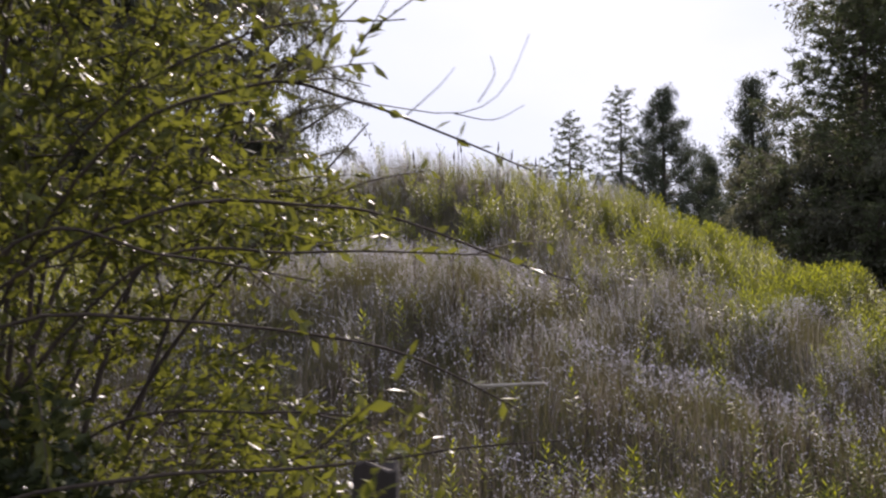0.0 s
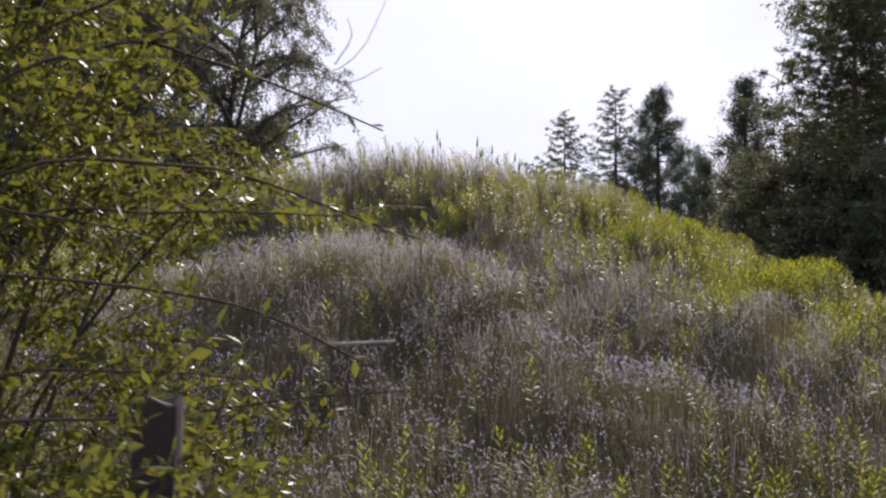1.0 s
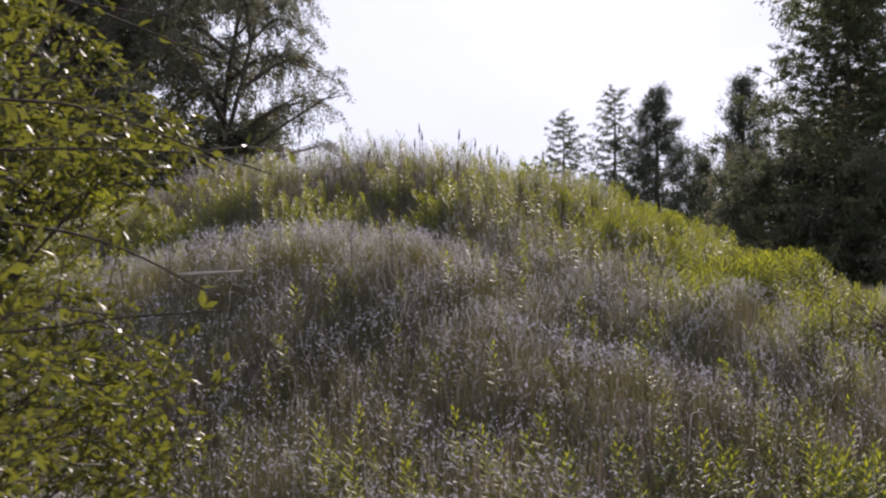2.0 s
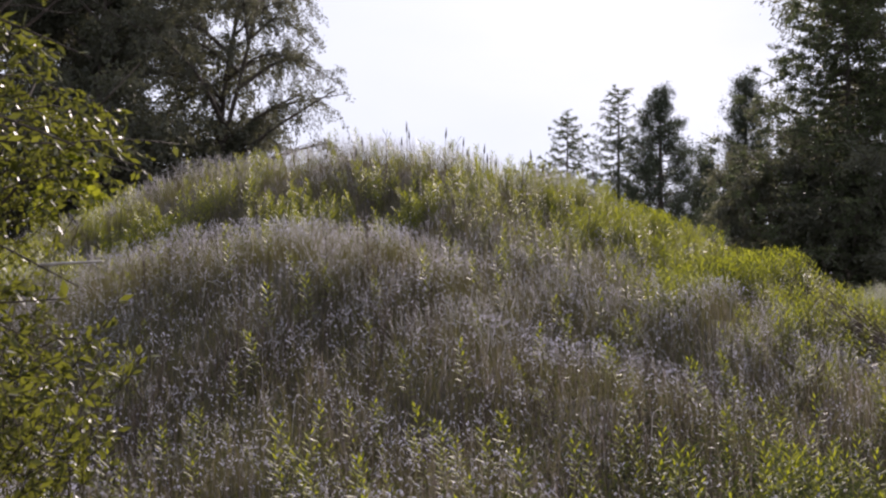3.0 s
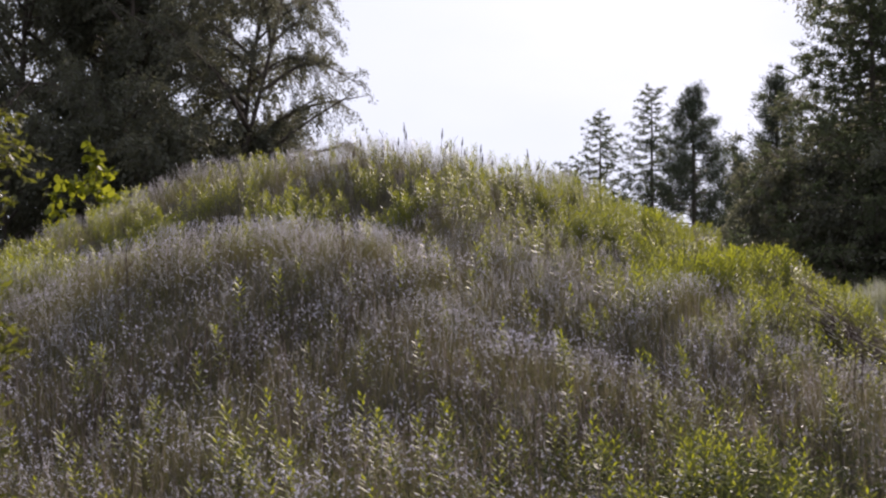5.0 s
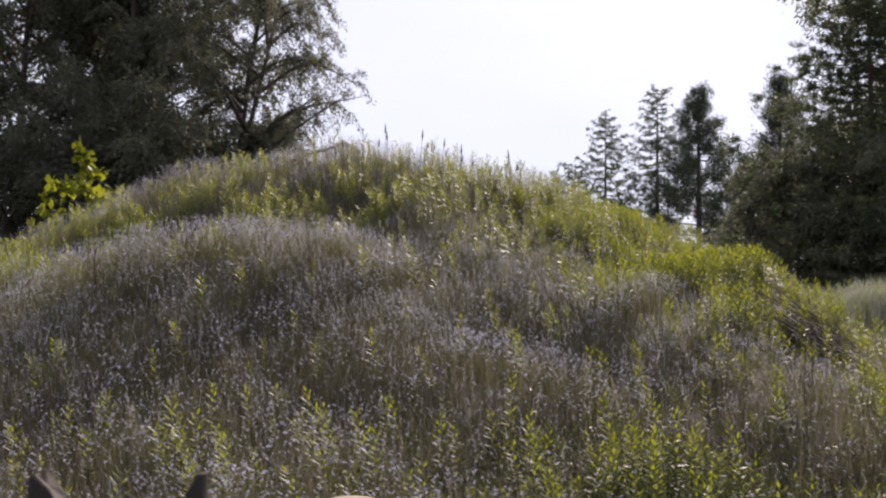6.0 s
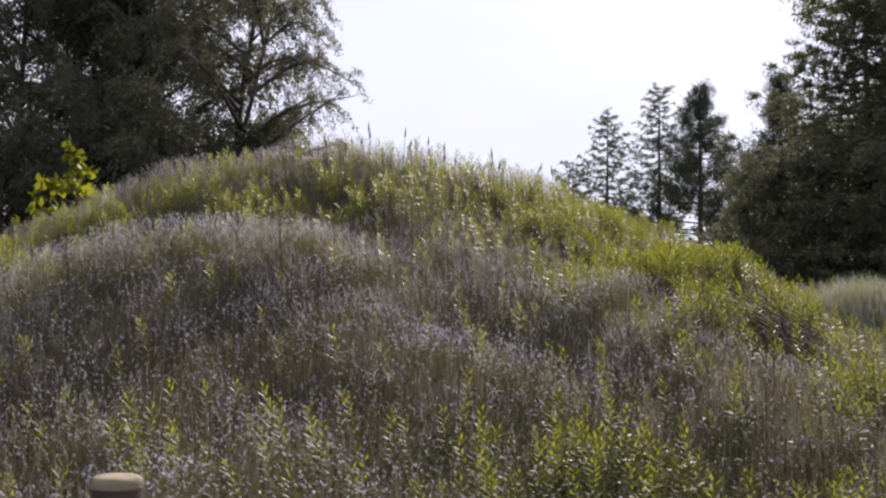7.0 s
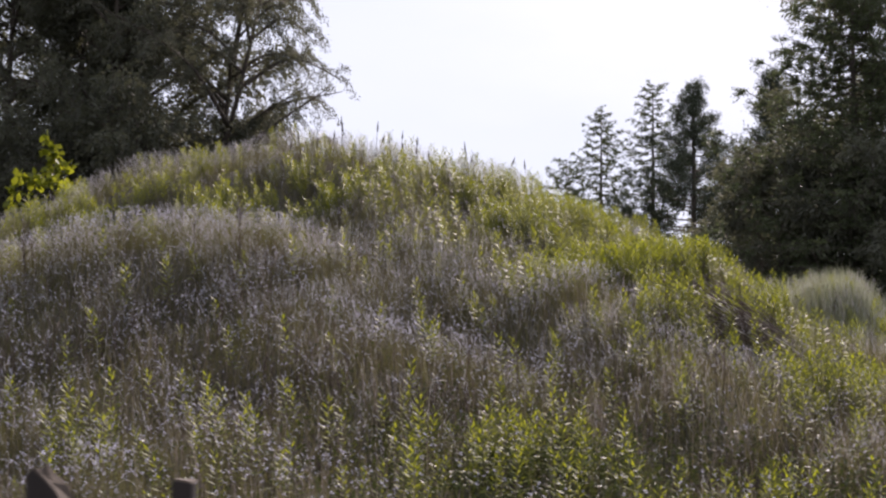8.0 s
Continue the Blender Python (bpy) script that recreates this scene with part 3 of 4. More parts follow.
# tall seeding stalks along the mound's crest
for i in range(20):
    x0, y0 = float(np.clip(RNG.normal(0.3, 1.6), -3.5, 4.5)), RNG.uniform(17.6, 18.9)
    h = RNG.uniform(0.5, 0.85)
    ob = thing("tall_stalk", "tall thin dry seeding stalk standing against the sky", "dry plant", "stalks on the crest", at=(x0, y0, float(height(x0, y0))))
    hp, sd = Heap(), Heap()
    dx = RNG.normal(0, 0.06)
    tube(hp, [(0, 0, 0), (dx * 0.4, 0, h * 0.6), (dx, 0, h)], [0.006, 0.005, 0.003], 5)
    tube(sd, [(dx * 0.7, 0, h * 0.8), (dx * 0.85, 0, h * 0.88), (dx * 1.05, 0, h * 1.06)], [0.006, 0.018, 0.003], 6)
    part("stem", hp.mesh("tall_stem", M_DOCK), ob)
    part("seed_head", sd.mesh("seed_head", M_DOCK), ob)

# brushwood heap of lying dry stems at the foot of the mound
brush = thing("brushwood_heap", "heap of dry grey-brown cut stems lying on the slope", "brushwood", at=(5.24, 13.2, float(height(5.24, 13.2))))
for k in range(240):
    hp = Heap()
    u, v = RNG.normal(0, 0.26), RNG.normal(0, 0.26)
    o = np.array((u, v, float(height(5.24 + u, 13.2 + v)) - brush.location.z + 0.08 + abs(RNG.normal(0, 0.22))))
    a, L = math.atan2(0.5, 0.86) + RNG.normal(0, 0.2), RNG.uniform(0.7, 1.25)
    d = np.array((math.cos(a), math.sin(a), -0.45 + RNG.normal(0, 0.08)))
    tube(hp, [o - d * L / 2, o + RNG.normal(0, 0.03, 3), o + d * L / 2], [0.0045, 0.004, 0.002], 5)
    part("dry_stem", hp.mesh("dry_stem", M_STRAW if k % 9 == 0 else M_DRY if k % 3 == 0 else M_DOCK), brush)


# ---- fence stakes ----
def stake(at, top, w, d, style, label, lean=(0, 0)):
    """An old split stake. style: flat, point, slant, round or torn at the top."""
    rng = np.random.default_rng(int(abs(at[0]) * 100) + 3)
    st = thing("fence_stake", label, "fence stake", "fence stakes", at=(at[0], at[1], float(height(*at)) - 0.02))
    h = top - float(height(*at)) + 0.02
    bm = bmesh.new()
    sides = 16 if style == "round" else 10
    rows = [0, 0.3, 0.6, 0.85, 1.0]
    rings = []
    for r in rows:
        ring = []
        for s in range(sides):
            a = 2 * math.pi * s / sides
            if style == "round":
                u, v = math.cos(a) * w / 2, math.sin(a) * d / 2
            else:
                u = math.copysign(abs(math.cos(a)) ** 0.45, math.cos(a)) * w / 2
                v = math.copysign(abs(math.sin(a)) ** 0.45, math.sin(a)) * d / 2
            u, v = u * (1.05 - 0.05 * r) + rng.normal(0, 0.0016), v * (1.05 - 0.05 * r) + rng.normal(0, 0.0016)
            z = r * h
            if r == 1.0:
                if style == "point":
                    z -= max(0.0, u - 0.02 * w) * 1.9 + max(0.0, -u - 0.3 * w) * 0.8
                elif style == "slant":
                    z -= (w / 2 - u) * 1.3 if u < 0.1 * w else 0
                elif style == "torn":
                    z += rng.uniform(-0.020, 0.010)
                elif style == "flat":
                    z += rng.normal(0, 0.002)
            elif r == 0.85:
                z = h - 0.12
            ring.append(bm.verts.new((u + lean[0] * r, v + lean[1] * r, z)))
        rings.append(ring)
    for a, b in zip(rings, rings[1:]):
        for s in range(sides):
            bm.faces.new((a[s], a[(s + 1) % sides], b[(s + 1) % sides], b[s]))
    bm.faces.new(rings[0][::-1])
    top_face = None
    if style != "round":
        cap = bmesh.new()
        edge = [cap.verts.new(q.co + Vector((0, 0, 0.0))) for q in rings[-1]]
        lip = [cap.verts.new(q.co * 1.0 + Vector((-q.co.x * 0.12, -q.co.y * 0.12, 0.004))) for q in rings[-1]]
        c = cap.verts.new(sum((q.co for q in lip), Vector()) / sides)
        for s in range(sides):
            cap.faces.new((edge[s], edge[(s + 1) % sides], lip[(s + 1) % sides], lip[s]))
            cap.faces.new((lip[s], lip[(s + 1) % sides], c))
        top_face = bpy.data.meshes.new("stake_cut")
        cap.to_mesh(top_face)
        cap.free()
        # tops in M_POST, lighter than the shaft: the lit edge put into the colour
        top_face.materials.append(M_STAKE if style == "torn" else M_POST)
    me = bpy.data.meshes.new("stake_shaft")
    bm.to_mesh(me)
    bm.free()
    me.materials.append(M_POST if style == "round" else M_STAKE)
    part("shaft", me, st)
    if top_face:
        part("cut_top", top_face, st, "ragged dark broken top" if style == "torn" else "weathered cut top in lighter brown for its lit edge")
    if style == "round":
        bm = bmesh.new()
        prev = None
        for rr, z in ((0.5, 0.0), (0.5, 0.010), (0.475, 0.018), (0.42, 0.021), (0.2, 0.023)):
            ring = [bm.verts.new((rr * w * math.cos(2 * math.pi * s / 24) * 1.005, rr * d * math.sin(2 * math.pi * s / 24) * 1.005, h + z)) for s in range(24)]
            if prev:
                for s in range(24):
                    bm.faces.new((prev[s], prev[(s + 1) % 24], ring[(s + 1) % 24], ring[s]))
            prev = ring
        bm.faces.new(prev)
        me = bpy.data.meshes.new("stake_top")
        bm.to_mesh(me)
        bm.free()
        me.polygons.foreach_set("use_smooth", [True] * len(me.polygons))
        me.materials.append(M_CUT)
        part("sawn_top", me, st, "pale yellowish sawn top of the post")
    return st


stake((0.212, 1.25), 1.195, 0.058, 0.05, "point", "weathered dark split fence stake with a pointed top")
stake((0.424, 1.37), 1.185, 0.054, 0.045, "slant", "weathered dark fence stake with a slanting cut top")
stake((0.717, 1.38), 1.125, 0.096, 0.095, "round", "round brown fence post with a pale sawn top")
stake((1.112, 1.42), 1.085, 0.082, 0.06, "point", "weathered dark split fence stake with a rounded point")
stake((1.36, 1.45), 1.06, 0.042, 0.04, "flat", "narrow dark fence stake with a flat top")
stake((-1.765, 1.80), 1.60, 0.078, 0.06, "torn", "dark old fence post with a torn top under the bush")

# ---- foreground sallow bush ----
bush = thing("sallow_bush", "arching sallow bush with yellow-green backlit leaves", "bush", at=(-3.3, 3.9, float(height(-3.3, 3.9))))
B0 = np.array(bush.location)
rng = np.random.default_rng(11)
wood = Heap()
leafat, leafway, leafsize = [], [], []


def leafy_twig(pts, r0, every, size, spread=0.9, start=0.15, side_twigs=0, own=False):
    """A twig as a tube, with leaves along it."""
    pts = np.asarray(pts, float)
    h = Heap() if own else wood
    tube(h, pts - B0, np.linspace(r0, max(r0 * 0.3, 0.0012), len(pts)), 6 if own else 4)
    if own:
        part("branch", h.mesh("branch", M_TWIG), bush)
    seg = np.linalg.norm(np.diff(pts, axis=0), axis=1)
    total = seg.sum()
    n = max(1, int(total * (1 - start) / every))
    s = np.interp(start * total + (1 - start) * total * rng.uniform(0, 1, n), np.r_[0, np.cumsum(seg)], np.arange(len(pts)))
    i = np.clip(s.astype(int), 0, len(pts) - 2)
    u = (s - i)[:, None]
    at = pts[i] * (1 - u) + pts[i + 1] * u
    way = pts[i + 1] - pts[i]
    way = way / np.linalg.norm(way, axis=1, keepdims=True) + rng.normal(0, spread, (n, 3)) + (0, 0, -0.12)
    leafat.append(at), leafway.append(way), leafsize.append(size * rng.uniform(0.6, 1.25, n))
    for k in range(side_twigs):
        j = rng.integers(1, len(pts) - 1)
        d = (pts[j] - pts[j - 1]) / np.linalg.norm(pts[j] - pts[j - 1]) + rng.normal(0, 0.55, 3)
        L = rng.uniform(0.12, 0.3)
        leafy_twig(spline([pts[j], pts[j] + d * L * 0.5, pts[j] + d * L + (0, 0, -0.03)], 5), r0 * 0.4, every * 0.8, size, spread, 0.1)


# long dark arching branches that reach out over the fence
ARCHES = (
    ((-3.3, 3.2, 1.2), (-2.6, 2.7, 2.2), (-2.13, 2.55, 2.42), (-1.88, 2.55, 2.39), (-1.65, 2.55, 2.31), (-1.43, 2.55, 2.22)),
    ((-3.4, 3.0, 1.0), (-2.9, 2.7, 1.8), (-2.36, 2.6, 2.11), (-1.96, 2.6, 2.13), (-1.76, 2.6, 2.1), (-1.48, 2.6, 2.0), (-1.32, 2.6, 1.95)),
    ((-3.5, 3.1, 0.8), (-3.2, 2.8, 1.5), (-2.73, 2.6, 1.82), (-2.32, 2.6, 1.84), (-1.9, 2.6, 1.8), (-1.7, 2.6, 1.75), (-1.53, 2.6, 1.67), (-1.45, 2.6, 1.63)),
    ((-3.4, 3.0, 1.2), (-2.74, 2.6, 2.0), (-2.33, 2.6, 2.0), (-1.96, 2.6, 1.94)),
    ((-3.3, 3.1, 0.9), (-2.8, 2.6, 1.35), (-2.29, 2.3, 1.5), (-1.99, 2.3, 1.52), (-1.76, 2.3, 1.545), (-1.6, 2.3, 1.57), (-1.37, 2.3, 1.59)),
    ((-3.2, 3.1, 1.2), (-2.5, 2.8, 1.95), (-2.0, 2.7, 2.02), (-1.5, 2.7, 2.02)),
    ((-3.2, 3.2, 0.9), (-2.6, 2.9, 1.52), (-2.1, 2.8, 1.60), (-1.75, 2.8, 1.58)),
    ((-3.2, 3.0, 0.6), (-2.5, 2.3, 1.12), (-2.0, 1.85, 1.25), (-1.72, 1.63, 1.28)),
    ((-3.2, 3.0, 0.5), (-2.5, 2.3, 0.98), (-2.0, 1.82, 1.18), (-1.73, 1.61, 1.21)),
    ((-3.3, 3.3, 1.4), (-2.7, 2.9, 2.3), (-2.2, 2.8, 2.62), (-1.75, 2.75, 2.66)),
)
for k, a in enumerate(ARCHES):
    leafy_twig(spline(a, 26), 0.0065, 0.05 if k != 4 else 0.08, 0.034 if k in (7, 8) else 0.047, 0.8, 0.25, 0 if k in (7, 8) else 3, True)
# bare tip twigs
BARE = (((-1.85, 2.55, 2.385), (-1.62, 2.6, 2.37), (-1.50, 2.6, 2.43), (-1.43, 2.6, 2.58)), ((-1.62, 2.6, 2.37), (-1.52, 2.62, 2.36), (-1.44, 2.62, 2.40)),
        ((-1.56, 2.6, 2.40), (-1.52, 2.6, 2.47), (-1.53, 2.6, 2.52)), ((-1.74, 2.58, 2.36), (-1.66, 2.6, 2.44), (-1.62, 2.6, 2.49)))
for a in BARE:
    tube(wood, spline(a, 9) - B0, np.linspace(0.0017, 0.0008, 9), 4)
pale = Heap()
tube(pale, spline([(-1.56, 2.62, 1.685), (-1.49, 2.6, 1.69), (-1.39, 2.6, 1.697)], 7) - B0, np.linspace(0.006, 0.003, 7), 6)
part("dead_twig", pale.mesh("dead_twig", M_PALE), bush, "pale dead twig without bark")

# body of the bush: stems from the stool and twigs through the crown
for k in range(26):
    a = rng.uniform(0, 6.28)
    r = rng.uniform(0.5, 1.25)
    top = np.array((-3.4 + 1.25 * r * math.cos(a), 4.0 + 1.5 * r * math.sin(a), rng.uniform(2.4, 3.9)))
    foot = np.array((-3.4 + rng.normal(0, 0.22), 4.0 + rng.normal(0, 0.25), 0.0 + BASE))
    mid = (foot * 0.5 + top * 0.5) + (0, 0, 0.35) + rng.normal(0, 0.12, 3)
    h = Heap()
    tube(h, spline([foot, mid, top], 12) - B0, np.linspace(0.018, 0.004, 12), 6)
    part("branch", h.mesh("branch", M_TWIG), bush)
made = 0
while made < 2600:
    c = np.array((rng.uniform(-6.0, -1.75), rng.uniform(2.2, 6.0), rng.uniform(0.2, 4.0)))
    e = ((c[0] + 3.55) / 1.62) ** 2 + ((c[1] - 4.0) / 1.75) ** 2 + (max(c[2] - 2.2, 0) / 1.9) ** 2 + (max(1.2 - c[2], 0) / 1.5) ** 2
    rim = np.interp(c[2], (0.0, 0.9, 1.35, 1.6, 1.75, 1.95, 2.1, 2.3, 2.5, 2.7, 3.6), (-2.1, -1.9, -1.95, -2.2, -2.65, -2.6, -2.05, -1.85, -1.9, -2.15, -2.4))
    if e > 1 or c[0] > rim - 0.2 or rng.uniform() > 0.35 + 0.65 * e:
        continue
    if noise.noise(Vector(c * 1.7)) < -0.22:
        continue
    out = np.array((c[0] + 3.5, c[1] - 4.0, 0.5)) + rng.normal(0, 0.6, 3)
    out /= np.linalg.norm(out)
    L = rng.uniform(0.25, 0.6)
    leafy_twig(spline([c - out * L * 0.5, c + (0, 0, 0.04), c + out * L * 0.5 + (0, 0, -0.06)], 6), 0.004, 0.0145, 0.054, 0.85, 0.05)
    made += 1
# lower outer shoots towards the meadow
for (cx, cy, cz, n) in ((-1.95, 4.1, 1.40, 12), (-2.05, 4.0, 1.05, 30), (-2.15, 3.9, 0.75, 34), (-2.5, 5.3, 2.1, 14), (-1.73, 1.64, 1.39, 14), (-1.71, 1.62, 1.32, 34), (-1.76, 1.64, 1.45, 16), (-1.74, 1.60, 1.22, 34), (-1.9, 1.9, 1.25, 10), (-1.95, 2.2, 1.45, 6),
                        (-2.35, 3.4, 1.6, 14), (-2.3, 3.0, 1.2, 14), (-2.1, 2.75, 2.55, 10), (-1.95, 2.7, 2.75, 6)):
    near = cy < 2.0
    for _ in range(n):
        c = np.array((cx, cy, cz)) + rng.normal(0, 0.06 if near else 0.13, 3)
        d = np.array((0.5, rng.normal(0, 0.4), 0.6)) + rng.normal(0, 0.3, 3)
        leafy_twig(spline([c - d * 0.16, c, c + d * 0.12], 5), 0.0015 if near else 0.003, 0.018 if near else 0.026, 0.036 if near else 0.055, 0.8, 0.1)
leaves = Heap()
la, lw, ls = np.concatenate(leafat), np.concatenate(leafway), np.concatenate(leafsize)
leaves.swarm(LITE_V * (1.1, 1, 1), LITE_F, frames_along(lw, ls, rng), la - B0)
tagged(part("twig", wood.mesh("bush_twigs", M_TWIG), bush), kind="stuff")
tagged(part("leaves", leaves.mesh("bush_leaves", M_SALLOW), bush), kind="stuff")


# ---- low bramble under the bush ----
bramble = thing("bramble", "dark glossy bramble tangle growing under the sallow bush", "bramble", at=(-2.68, 2.75, float(height(-2.68, 2.75))))
rng = np.random.default_rng(17)
for k in range(16):
    a = rng.uniform(0, 6.28)
    e = np.array((0.34 * math.cos(a), 0.36 * math.sin(a), rng.uniform(0.9, 1.75)))
    h = Heap()
    tube(h, spline([(0.05 * math.cos(a), 0.05 * math.sin(a), -0.03), e * (0.5, 0.5, 0.75), e, e * (1.25, 1.25, 0.86)], 10), np.linspace(0.005, 0.002, 10), 5)
    part("cane", h.mesh("bramble_cane", M_TWIG), bramble)
lf = Heap()
n = 5200
d = rng.normal(size=(n, 3))
d /= np.linalg.norm(d, axis=1, keepdims=True)
pos = d * (rng.uniform(0.35, 1.0, (n, 1)) ** 0.5) * (0.40, 0.40, 0.95) + (0, 0, 0.88)
pos[:, :2] *= 0.8 + 0.3 * np.sin(7 * pos[:, 2:3] + 3 * pos[:, :1])
lf.swarm(LITE_V * (1.5, 1, 1), LITE_F, frames_along(rng.normal(0, 0.6, (n, 3)) + d * 0.7 + (0, 0, -0.2), rng.uniform(0.03, 0.065, n), rng), pos)
tagged(part("leaves", lf.mesh("bramble_leaves", M_BRAMBLE), bramble), kind="stuff")

# ---- sapling on the mound's flank ----
def sapling(at, h, label):
    rng = np.random.default_rng(5)
    ob = thing("sapling", label, "sapling", at=at)
    w, lf = Heap(), Heap()
    tube(w, [(0, 0, 0), (0.05, 0, h * 0.5), (0.02, 0, h)], [0.025, 0.018, 0.006], 6)
    for k in range(34):
        z = h * rng.uniform(0.08, 1.0)
        a = rng.uniform(0, 6.28)
        L = (1.14 - z / h) * 1.15 * rng.uniform(0.45, 1)
        tip = np.array((math.cos(a) * L * 1.3, math.sin(a) * L, z + 0.12))
        tube(w, [(0.03, 0, z), tip * (0.6, 0.6, 1), tip], [0.008, 0.006, 0.003], 4)
        n = int(9 + 16 * L)
        q = rng.uniform(0.55, 1.12, (n, 1))
        pos = np.array((0.03, 0, z)) * (1 - q) + tip * q + rng.normal(0, 0.05, (n, 3))
        lf.swarm(LEAF_V * (1.9, 1, 1), LEAF_F, frames_along(rng.normal(0, 0.7, (n, 3)) + (0, 0, -0.2), rng.uniform(0.14, 0.26, n), rng), pos)
    part("trunk", w.mesh("sapling_wood", M_TWIG), ob)
    part("leaves", lf.mesh("sapling_leaves", M_SHOOT), ob)
    return ob


sapling((-8.4, 21.6, float(height(-8.4, 21.6))), 5.6 - float(height(-8.4, 21.6)), "young broad-leaved sapling with bright yellow-green leaves on the slope")


# ---- trees ----
def broad_tree(label, at, tall, spread, seed, limbs=15, twigs=12, leaf=0.225, per=40, lean=(0, 0), low=0.14, feather=0.5, multi=1, jitter=0.15):
    """Trunk, limbs, branches and hanging leafy twigs."""
    rng = np.random.default_rng(seed)
    ob = thing("tree", label, "tree", "trees behind the mound", at=(at[0], at[1], float(height(*at)) - 0.05))
    w, cr = Heap(), Heap()
    A, W, S = [], [], []
    for s in range(multi):
        off = np.array((rng.normal(0, 0.5), rng.normal(0, 0.5), 0)) * (multi > 1)
        tip = np.array((lean[0] + (rng.normal(0, spread * 0.35) if multi > 1 else 0), lean[1] + (rng.normal(0, 1) if multi > 1 else 0), tall * (1 - 0.12 * (s > 0) * rng.uniform(0, 1))))
        trunk = spline([off, off * 1.2 + tip * (0.18, 0.18, 0.35), tip * (0.6, 0.6, 0.7), tip], 16)
        tube(w, trunk, np.linspace(0.014 * tall / (1 + 0.4 * (multi > 1)), 0.03, 16), 8)
        for k in range(limbs):
            f = low + (0.97 - low) * (k + rng.uniform(0, 1)) / limbs
            j = f * 15
            i = min(int(j), 14)
            base = trunk[i] * (1 - j + i) + trunk[i + 1] * (j - i)
            a = k * 2.4 + rng.normal(0, 0.4) + s
            reach = spread * (0.35 + 0.75 * math.sin(min(1, (f - low) / (1 - low) * 1.0 + 0.12) * math.pi * 0.86)) * rng.uniform(0.65, 1.15)
            d = np.array((math.cos(a), math.sin(a), 0))
            end = base + d * reach + (0, 0, reach * rng.uniform(0.1, 0.55))
            limb = spline([base, base + d * reach * 0.45 + (0, 0, reach * 0.30), end], 9)
            tube(w, limb, np.linspace(0.009 * tall * (1.1 - f) + 0.02, 0.012, 9), 5)
            for b in range(twigs):
                u = rng.uniform(0.25, 1.0)
                o = limb[min(int(u * 8), 8)]
                td = d * rng.uniform(0.2, 1) + rng.normal(0, 0.65, 3) + (0, 0, 0.15)
                td /= np.linalg.norm(td)
                L = rng.uniform(0.6, 1.5) * spread / 4.0
                tw = spline([o, o + td * L * 0.55 + (0, 0, 0.12), o + td * L + (0, 0, -feather * L * 0.5)], 5)
                tube(w, tw, np.linspace(0.014, 0.005, 5), 3)
                q = rng.uniform(0.05, 1.05, per) * 3.999
                qi = np.clip(q.astype(int), 0, 3)
                fr = (q - qi)[:, None]
                pos = tw[qi] * (1 - fr) + tw[qi + 1] * fr + rng.normal(0, jitter, (per, 3)) + (0, 0, -0.05)
                A.append(pos), W.append(td * 0.6 + rng.normal(0, 0.6, (per, 3)) + (0, 0, -feather)), S.append(leaf * rng.uniform(0.6, 1.3, per))
    cr.swarm(CHIP_V * (0.66, 1, 1), CHIP_F, frames_along(np.concatenate(W), np.concatenate(S), rng), np.concatenate(A))
    part("trunk", w.mesh("tree_wood", M_BARK), ob)
    part("crown", cr.mesh("tree_crown", M_TREE), ob)
    return ob


def larch(label, at, tall, spread, seed, dense=1.0, bare=0.1, needle=0.15, sprays=6):
    rng = np.random.default_rng(seed)
    ob = thing("larch", label, "tree", "conifers in the distance", at=(at[0], at[1], float(height(*at)) - 0.05))
    w, cr = Heap(), Heap()
    tube(w, [(0, 0, 0), (0.05, 0, tall * 0.5), (0, 0, tall)], [0.012 * tall, 0.008 * tall, 0.02], 7)
    A, W, S = [], [], []
    n = int(70 * dense)
    for k in range(n):
        f = bare + (1 - bare) * (k + rng.uniform(0, 1)) / n
        z, a = f * tall, k * 2.4 + rng.normal(0, 0.3)
        L = spread * (1.06 - f) ** 0.8 * rng.uniform(0.55, 1.1) + 0.15
        d = np.array((math.cos(a), math.sin(a), 0))
        br = spline([(0, 0, z), d * L * 0.5 + (0, 0, z - 0.04 * L), d * L + (0, 0, z + 0.22 * L)], 6)
        tube(w, br, np.linspace(0.035, 0.012, 6), 4)
        for b in range(int(4 + sprays * L)):
            o = br[rng.integers(1, 6)]
            td = d * 0.6 + np.array((-d[1], d[0], 0)) * rng.choice((-1, 1)) * rng.uniform(0.3, 1) + (0, 0, rng.normal(-0.15, 0.25))
            TL = rng.uniform(0.25, 0.7) * (0.4 + 0.25 * L)
            q = rng.uniform(0, 1, (14, 1))
            A.append(o + td * TL * q + rng.normal(0, 0.04, (14, 3))), W.append(rng.normal(0, 1, (14, 3)) + td), S.append(rng.uniform(0.6, 1.2, 14) * needle)
            tube(w, [o, o + td * TL], [0.011, 0.007], 3)
    cr.swarm(CHIP_V * (0.8, 1, 1), CHIP_F, frames_along(np.concatenate(W), np.concatenate(S), rng), np.concatenate(A))
    part("trunk", w.mesh("larch_wood", M_BARK), ob)
    part("crown", cr.mesh("larch_crown", M_LARCH), ob)
    return ob


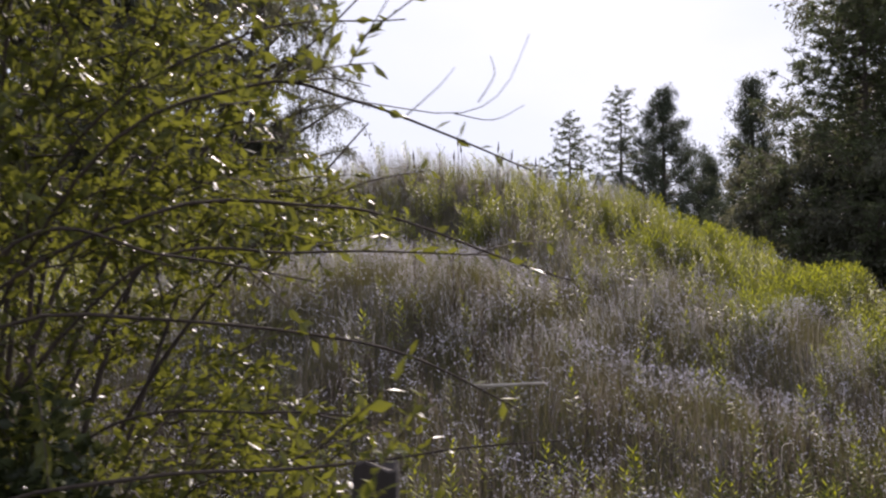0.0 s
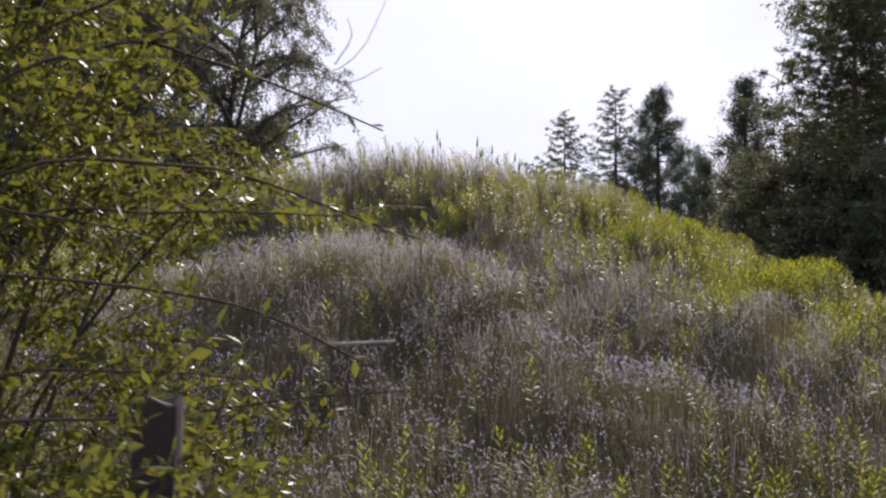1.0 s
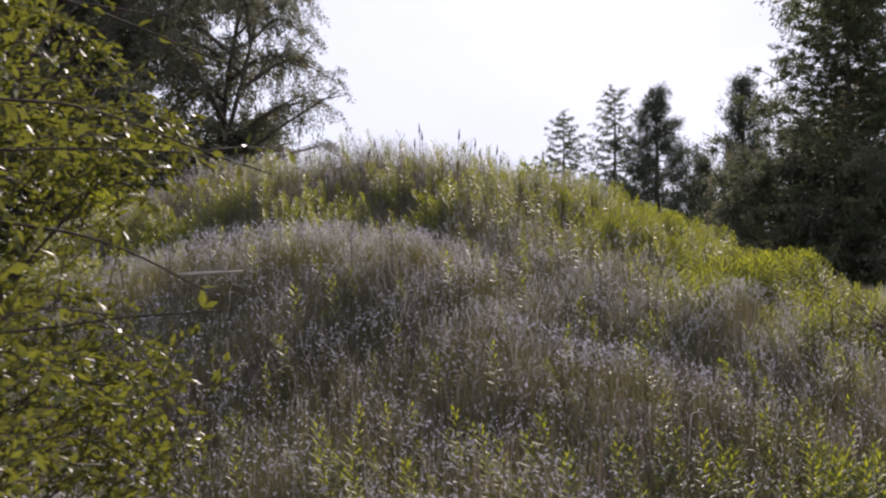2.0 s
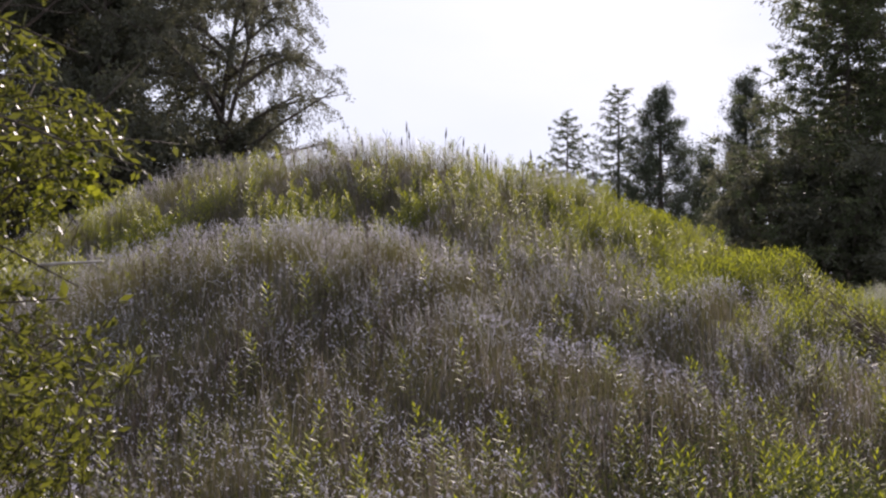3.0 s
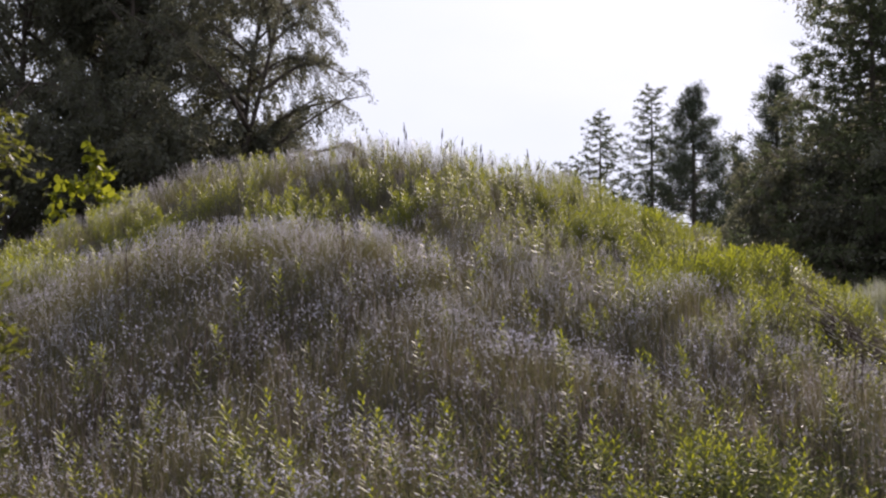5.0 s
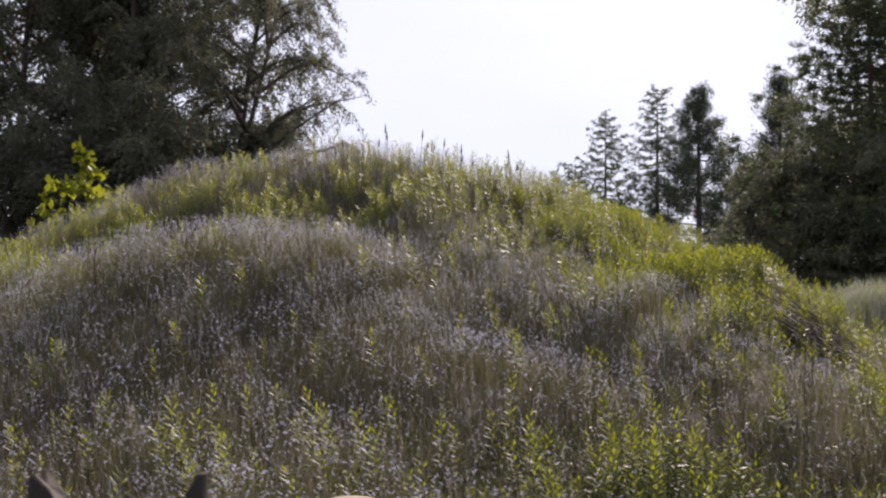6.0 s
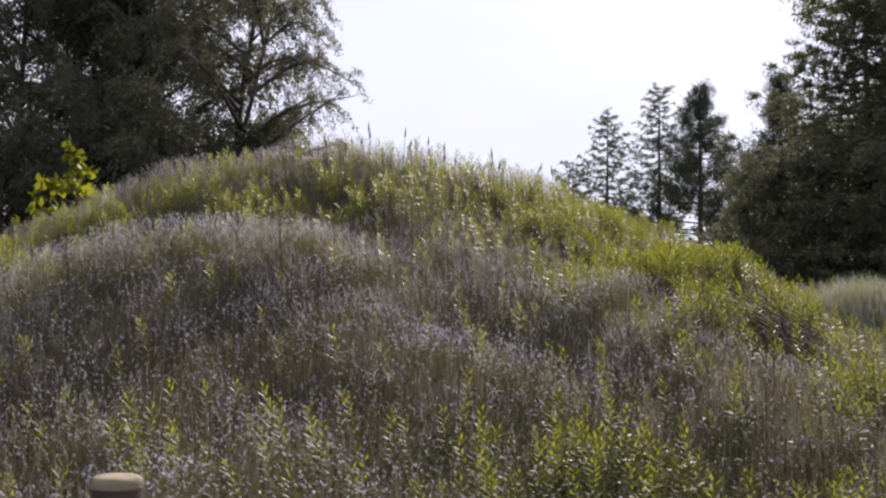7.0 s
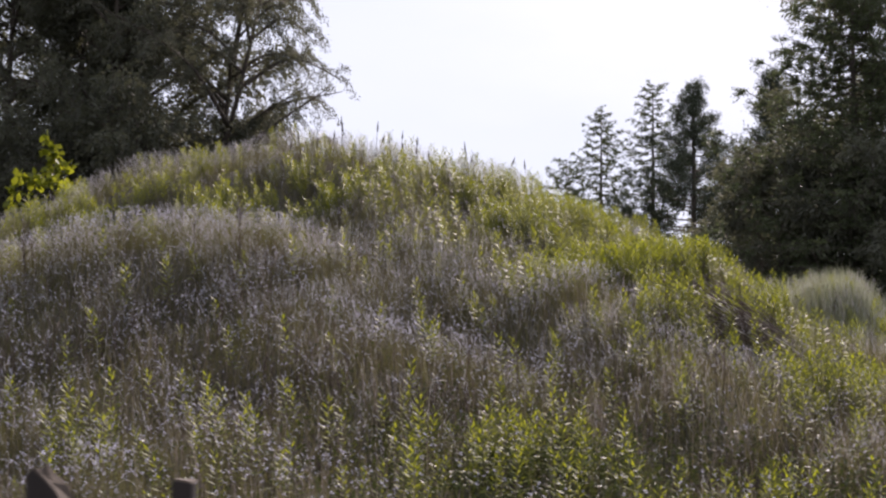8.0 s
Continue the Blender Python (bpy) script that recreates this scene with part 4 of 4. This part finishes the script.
def pine(label, at, tall, spread, seed, bare=0.3):
    rng = np.random.default_rng(seed)
    ob = thing("pine", label, "tree", "conifers in the distance", at=(at[0], at[1], float(height(*at)) - 0.05))
    w, cr = Heap(), Heap()
    tube(w, [(0, 0, 0), (0.1, 0, tall * 0.4), (0.05, 0, tall * 0.75), (0, 0, tall)], [0.013 * tall, 0.011 * tall, 0.007 * tall, 0.03], 8)
    A, W, S = [], [], []
    for k in range(62):
        f = bare + (1 - bare) * (k + rng.uniform(0, 1)) / 62
        z, a = f * tall, k * 2.4 + rng.normal(0, 0.3)
        g = (f - bare) / (1 - bare)
        L = spread * (0.55 + 0.45 * math.sin(min(1, g * 1.5 + 0.15) * math.pi * 0.75)) * (1.03 - g) * rng.uniform(0.45, 1.25) + 0.2
        d = np.array((math.cos(a), math.sin(a), 0))
        br = spline([(0, 0, z), d * L * 0.55 + (0, 0, z + 0.08 * L), d * L + (0, 0, z + 0.34 * L)], 6)
        tube(w, br, np.linspace(0.06, 0.015, 6), 4)
        for b in range(int(12 + 11 * L)):
            o = br[rng.integers(2, 6)] + rng.normal(0, 0.24, 3)
            m = 24
            A.append(o + rng.normal(0, 0.13, (m, 3)) + np.array((0, 0, 0.22)) * rng.uniform(0, 1, (m, 1)))
            W.append(rng.normal(0, 0.6, (m, 3)) + d * 0.4 + (0, 0, 0.9)), S.append(rng.uniform(0.13, 0.30, m))
    cr.swarm(CHIP_V * (0.32, 1, 1), CHIP_F, frames_along(np.concatenate(W), np.concatenate(S), rng), np.concatenate(A))
    part("trunk", w.mesh("pine_wood", M_BARK), ob)
    part("crown", cr.mesh("pine_crown", M_PINE), ob)
    return ob


DARK = "tall dark broad-leaved tree against the light behind the mound"
broad_tree("many-stemmed broad-leaved tree with feathery drooping branches against the sky", (-9.0, 35.0), 15.5, 4.6, 31, limbs=15, twigs=18, leaf=0.11, per=105, multi=3, lean=(1.5, 0), low=0.12, feather=0.9, jitter=0.07)
broad_tree(DARK, (-13.0, 36.0), 17.5, 5.2, 32, limbs=30, twigs=26, leaf=0.16, per=85)
broad_tree(DARK, (-15.5, 38.8), 18.0, 4.4, 58, limbs=28, twigs=22, leaf=0.2, per=55, low=0.1)
broad_tree(DARK, (-17.6, 37.0), 17.0, 5.5, 33, limbs=26, twigs=20, per=52)
broad_tree("low dark undergrowth tree with dense foliage beside the mound", (-7.7, 35.8), 9.2, 2.5, 57, limbs=22, twigs=20, leaf=0.16, per=55, low=0.06)
broad_tree("low dark undergrowth tree with dense foliage beside the mound", (-10.8, 33.0), 8.5, 4.2, 34, limbs=24, twigs=20, leaf=0.21, per=50, low=0.06)
broad_tree("low dark undergrowth tree with dense foliage beside the mound", (-15.5, 32.0), 8.0, 4.2, 35, limbs=24, twigs=20, leaf=0.21, per=50, low=0.06)
larch("tall dense dark larch with tiers of drooping branches", (14.9, 37.0), 17.0, 6.6, 36, 3.4, 0.08, 0.13, 12)
broad_tree(DARK, (19.5, 39.0), 17.5, 5.5, 37, limbs=26, twigs=20, per=52)
broad_tree("low dark undergrowth tree with dense foliage beside the mound", (12.5, 38.0), 8.0, 3.5, 38, limbs=24, twigs=20, leaf=0.21, per=50, low=0.06)
broad_tree("low dark undergrowth tree with dense foliage beside the mound", (15.5, 34.0), 7.5, 4.2, 39, limbs=24, twigs=20, leaf=0.21, per=50, low=0.06)
broad_tree(DARK, (-13.0, 39.5), 17.0, 5.0, 51, limbs=28, twigs=22, leaf=0.28, per=46, low=0.1)
broad_tree(DARK, (-17.0, 40.5), 18.0, 5.4, 52, limbs=28, twigs=22, leaf=0.28, per=46, low=0.1)
broad_tree(DARK, (19.6, 42.0), 20.0, 4.6, 54, limbs=28, twigs=22, leaf=0.27, per=46, low=0.1)
broad_tree(DARK, (15.2, 41.0), 11.0, 3.6, 55, limbs=26, twigs=20, leaf=0.18, per=50, low=0.1, feather=0.3)
larch("slender pale-green larch with thin level branches", (9.35, 76.0), 18.9, 5.8, 41, 1.8, 0.2)
larch("slender pale-green larch with thin level branches", (13.2, 75.4), 20.9, 6.0, 42, 1.7, 0.2)
larch("lower larch with bare drooping branches", (6.4, 71.0), 14.2, 7.5, 43, 1.3)
pine("dark bushy pine with a pointed crown", (15.4, 71.0), 19.3, 5.8, 44, 0.42)
pine("dark bushy pine with a pointed crown", (19.6, 74.0), 15.0, 3.4, 45, 0.34)
pine("dark bushy pine with a blunt crown", (17.2, 57.0), 16.6, 3.4, 46, 0.25)
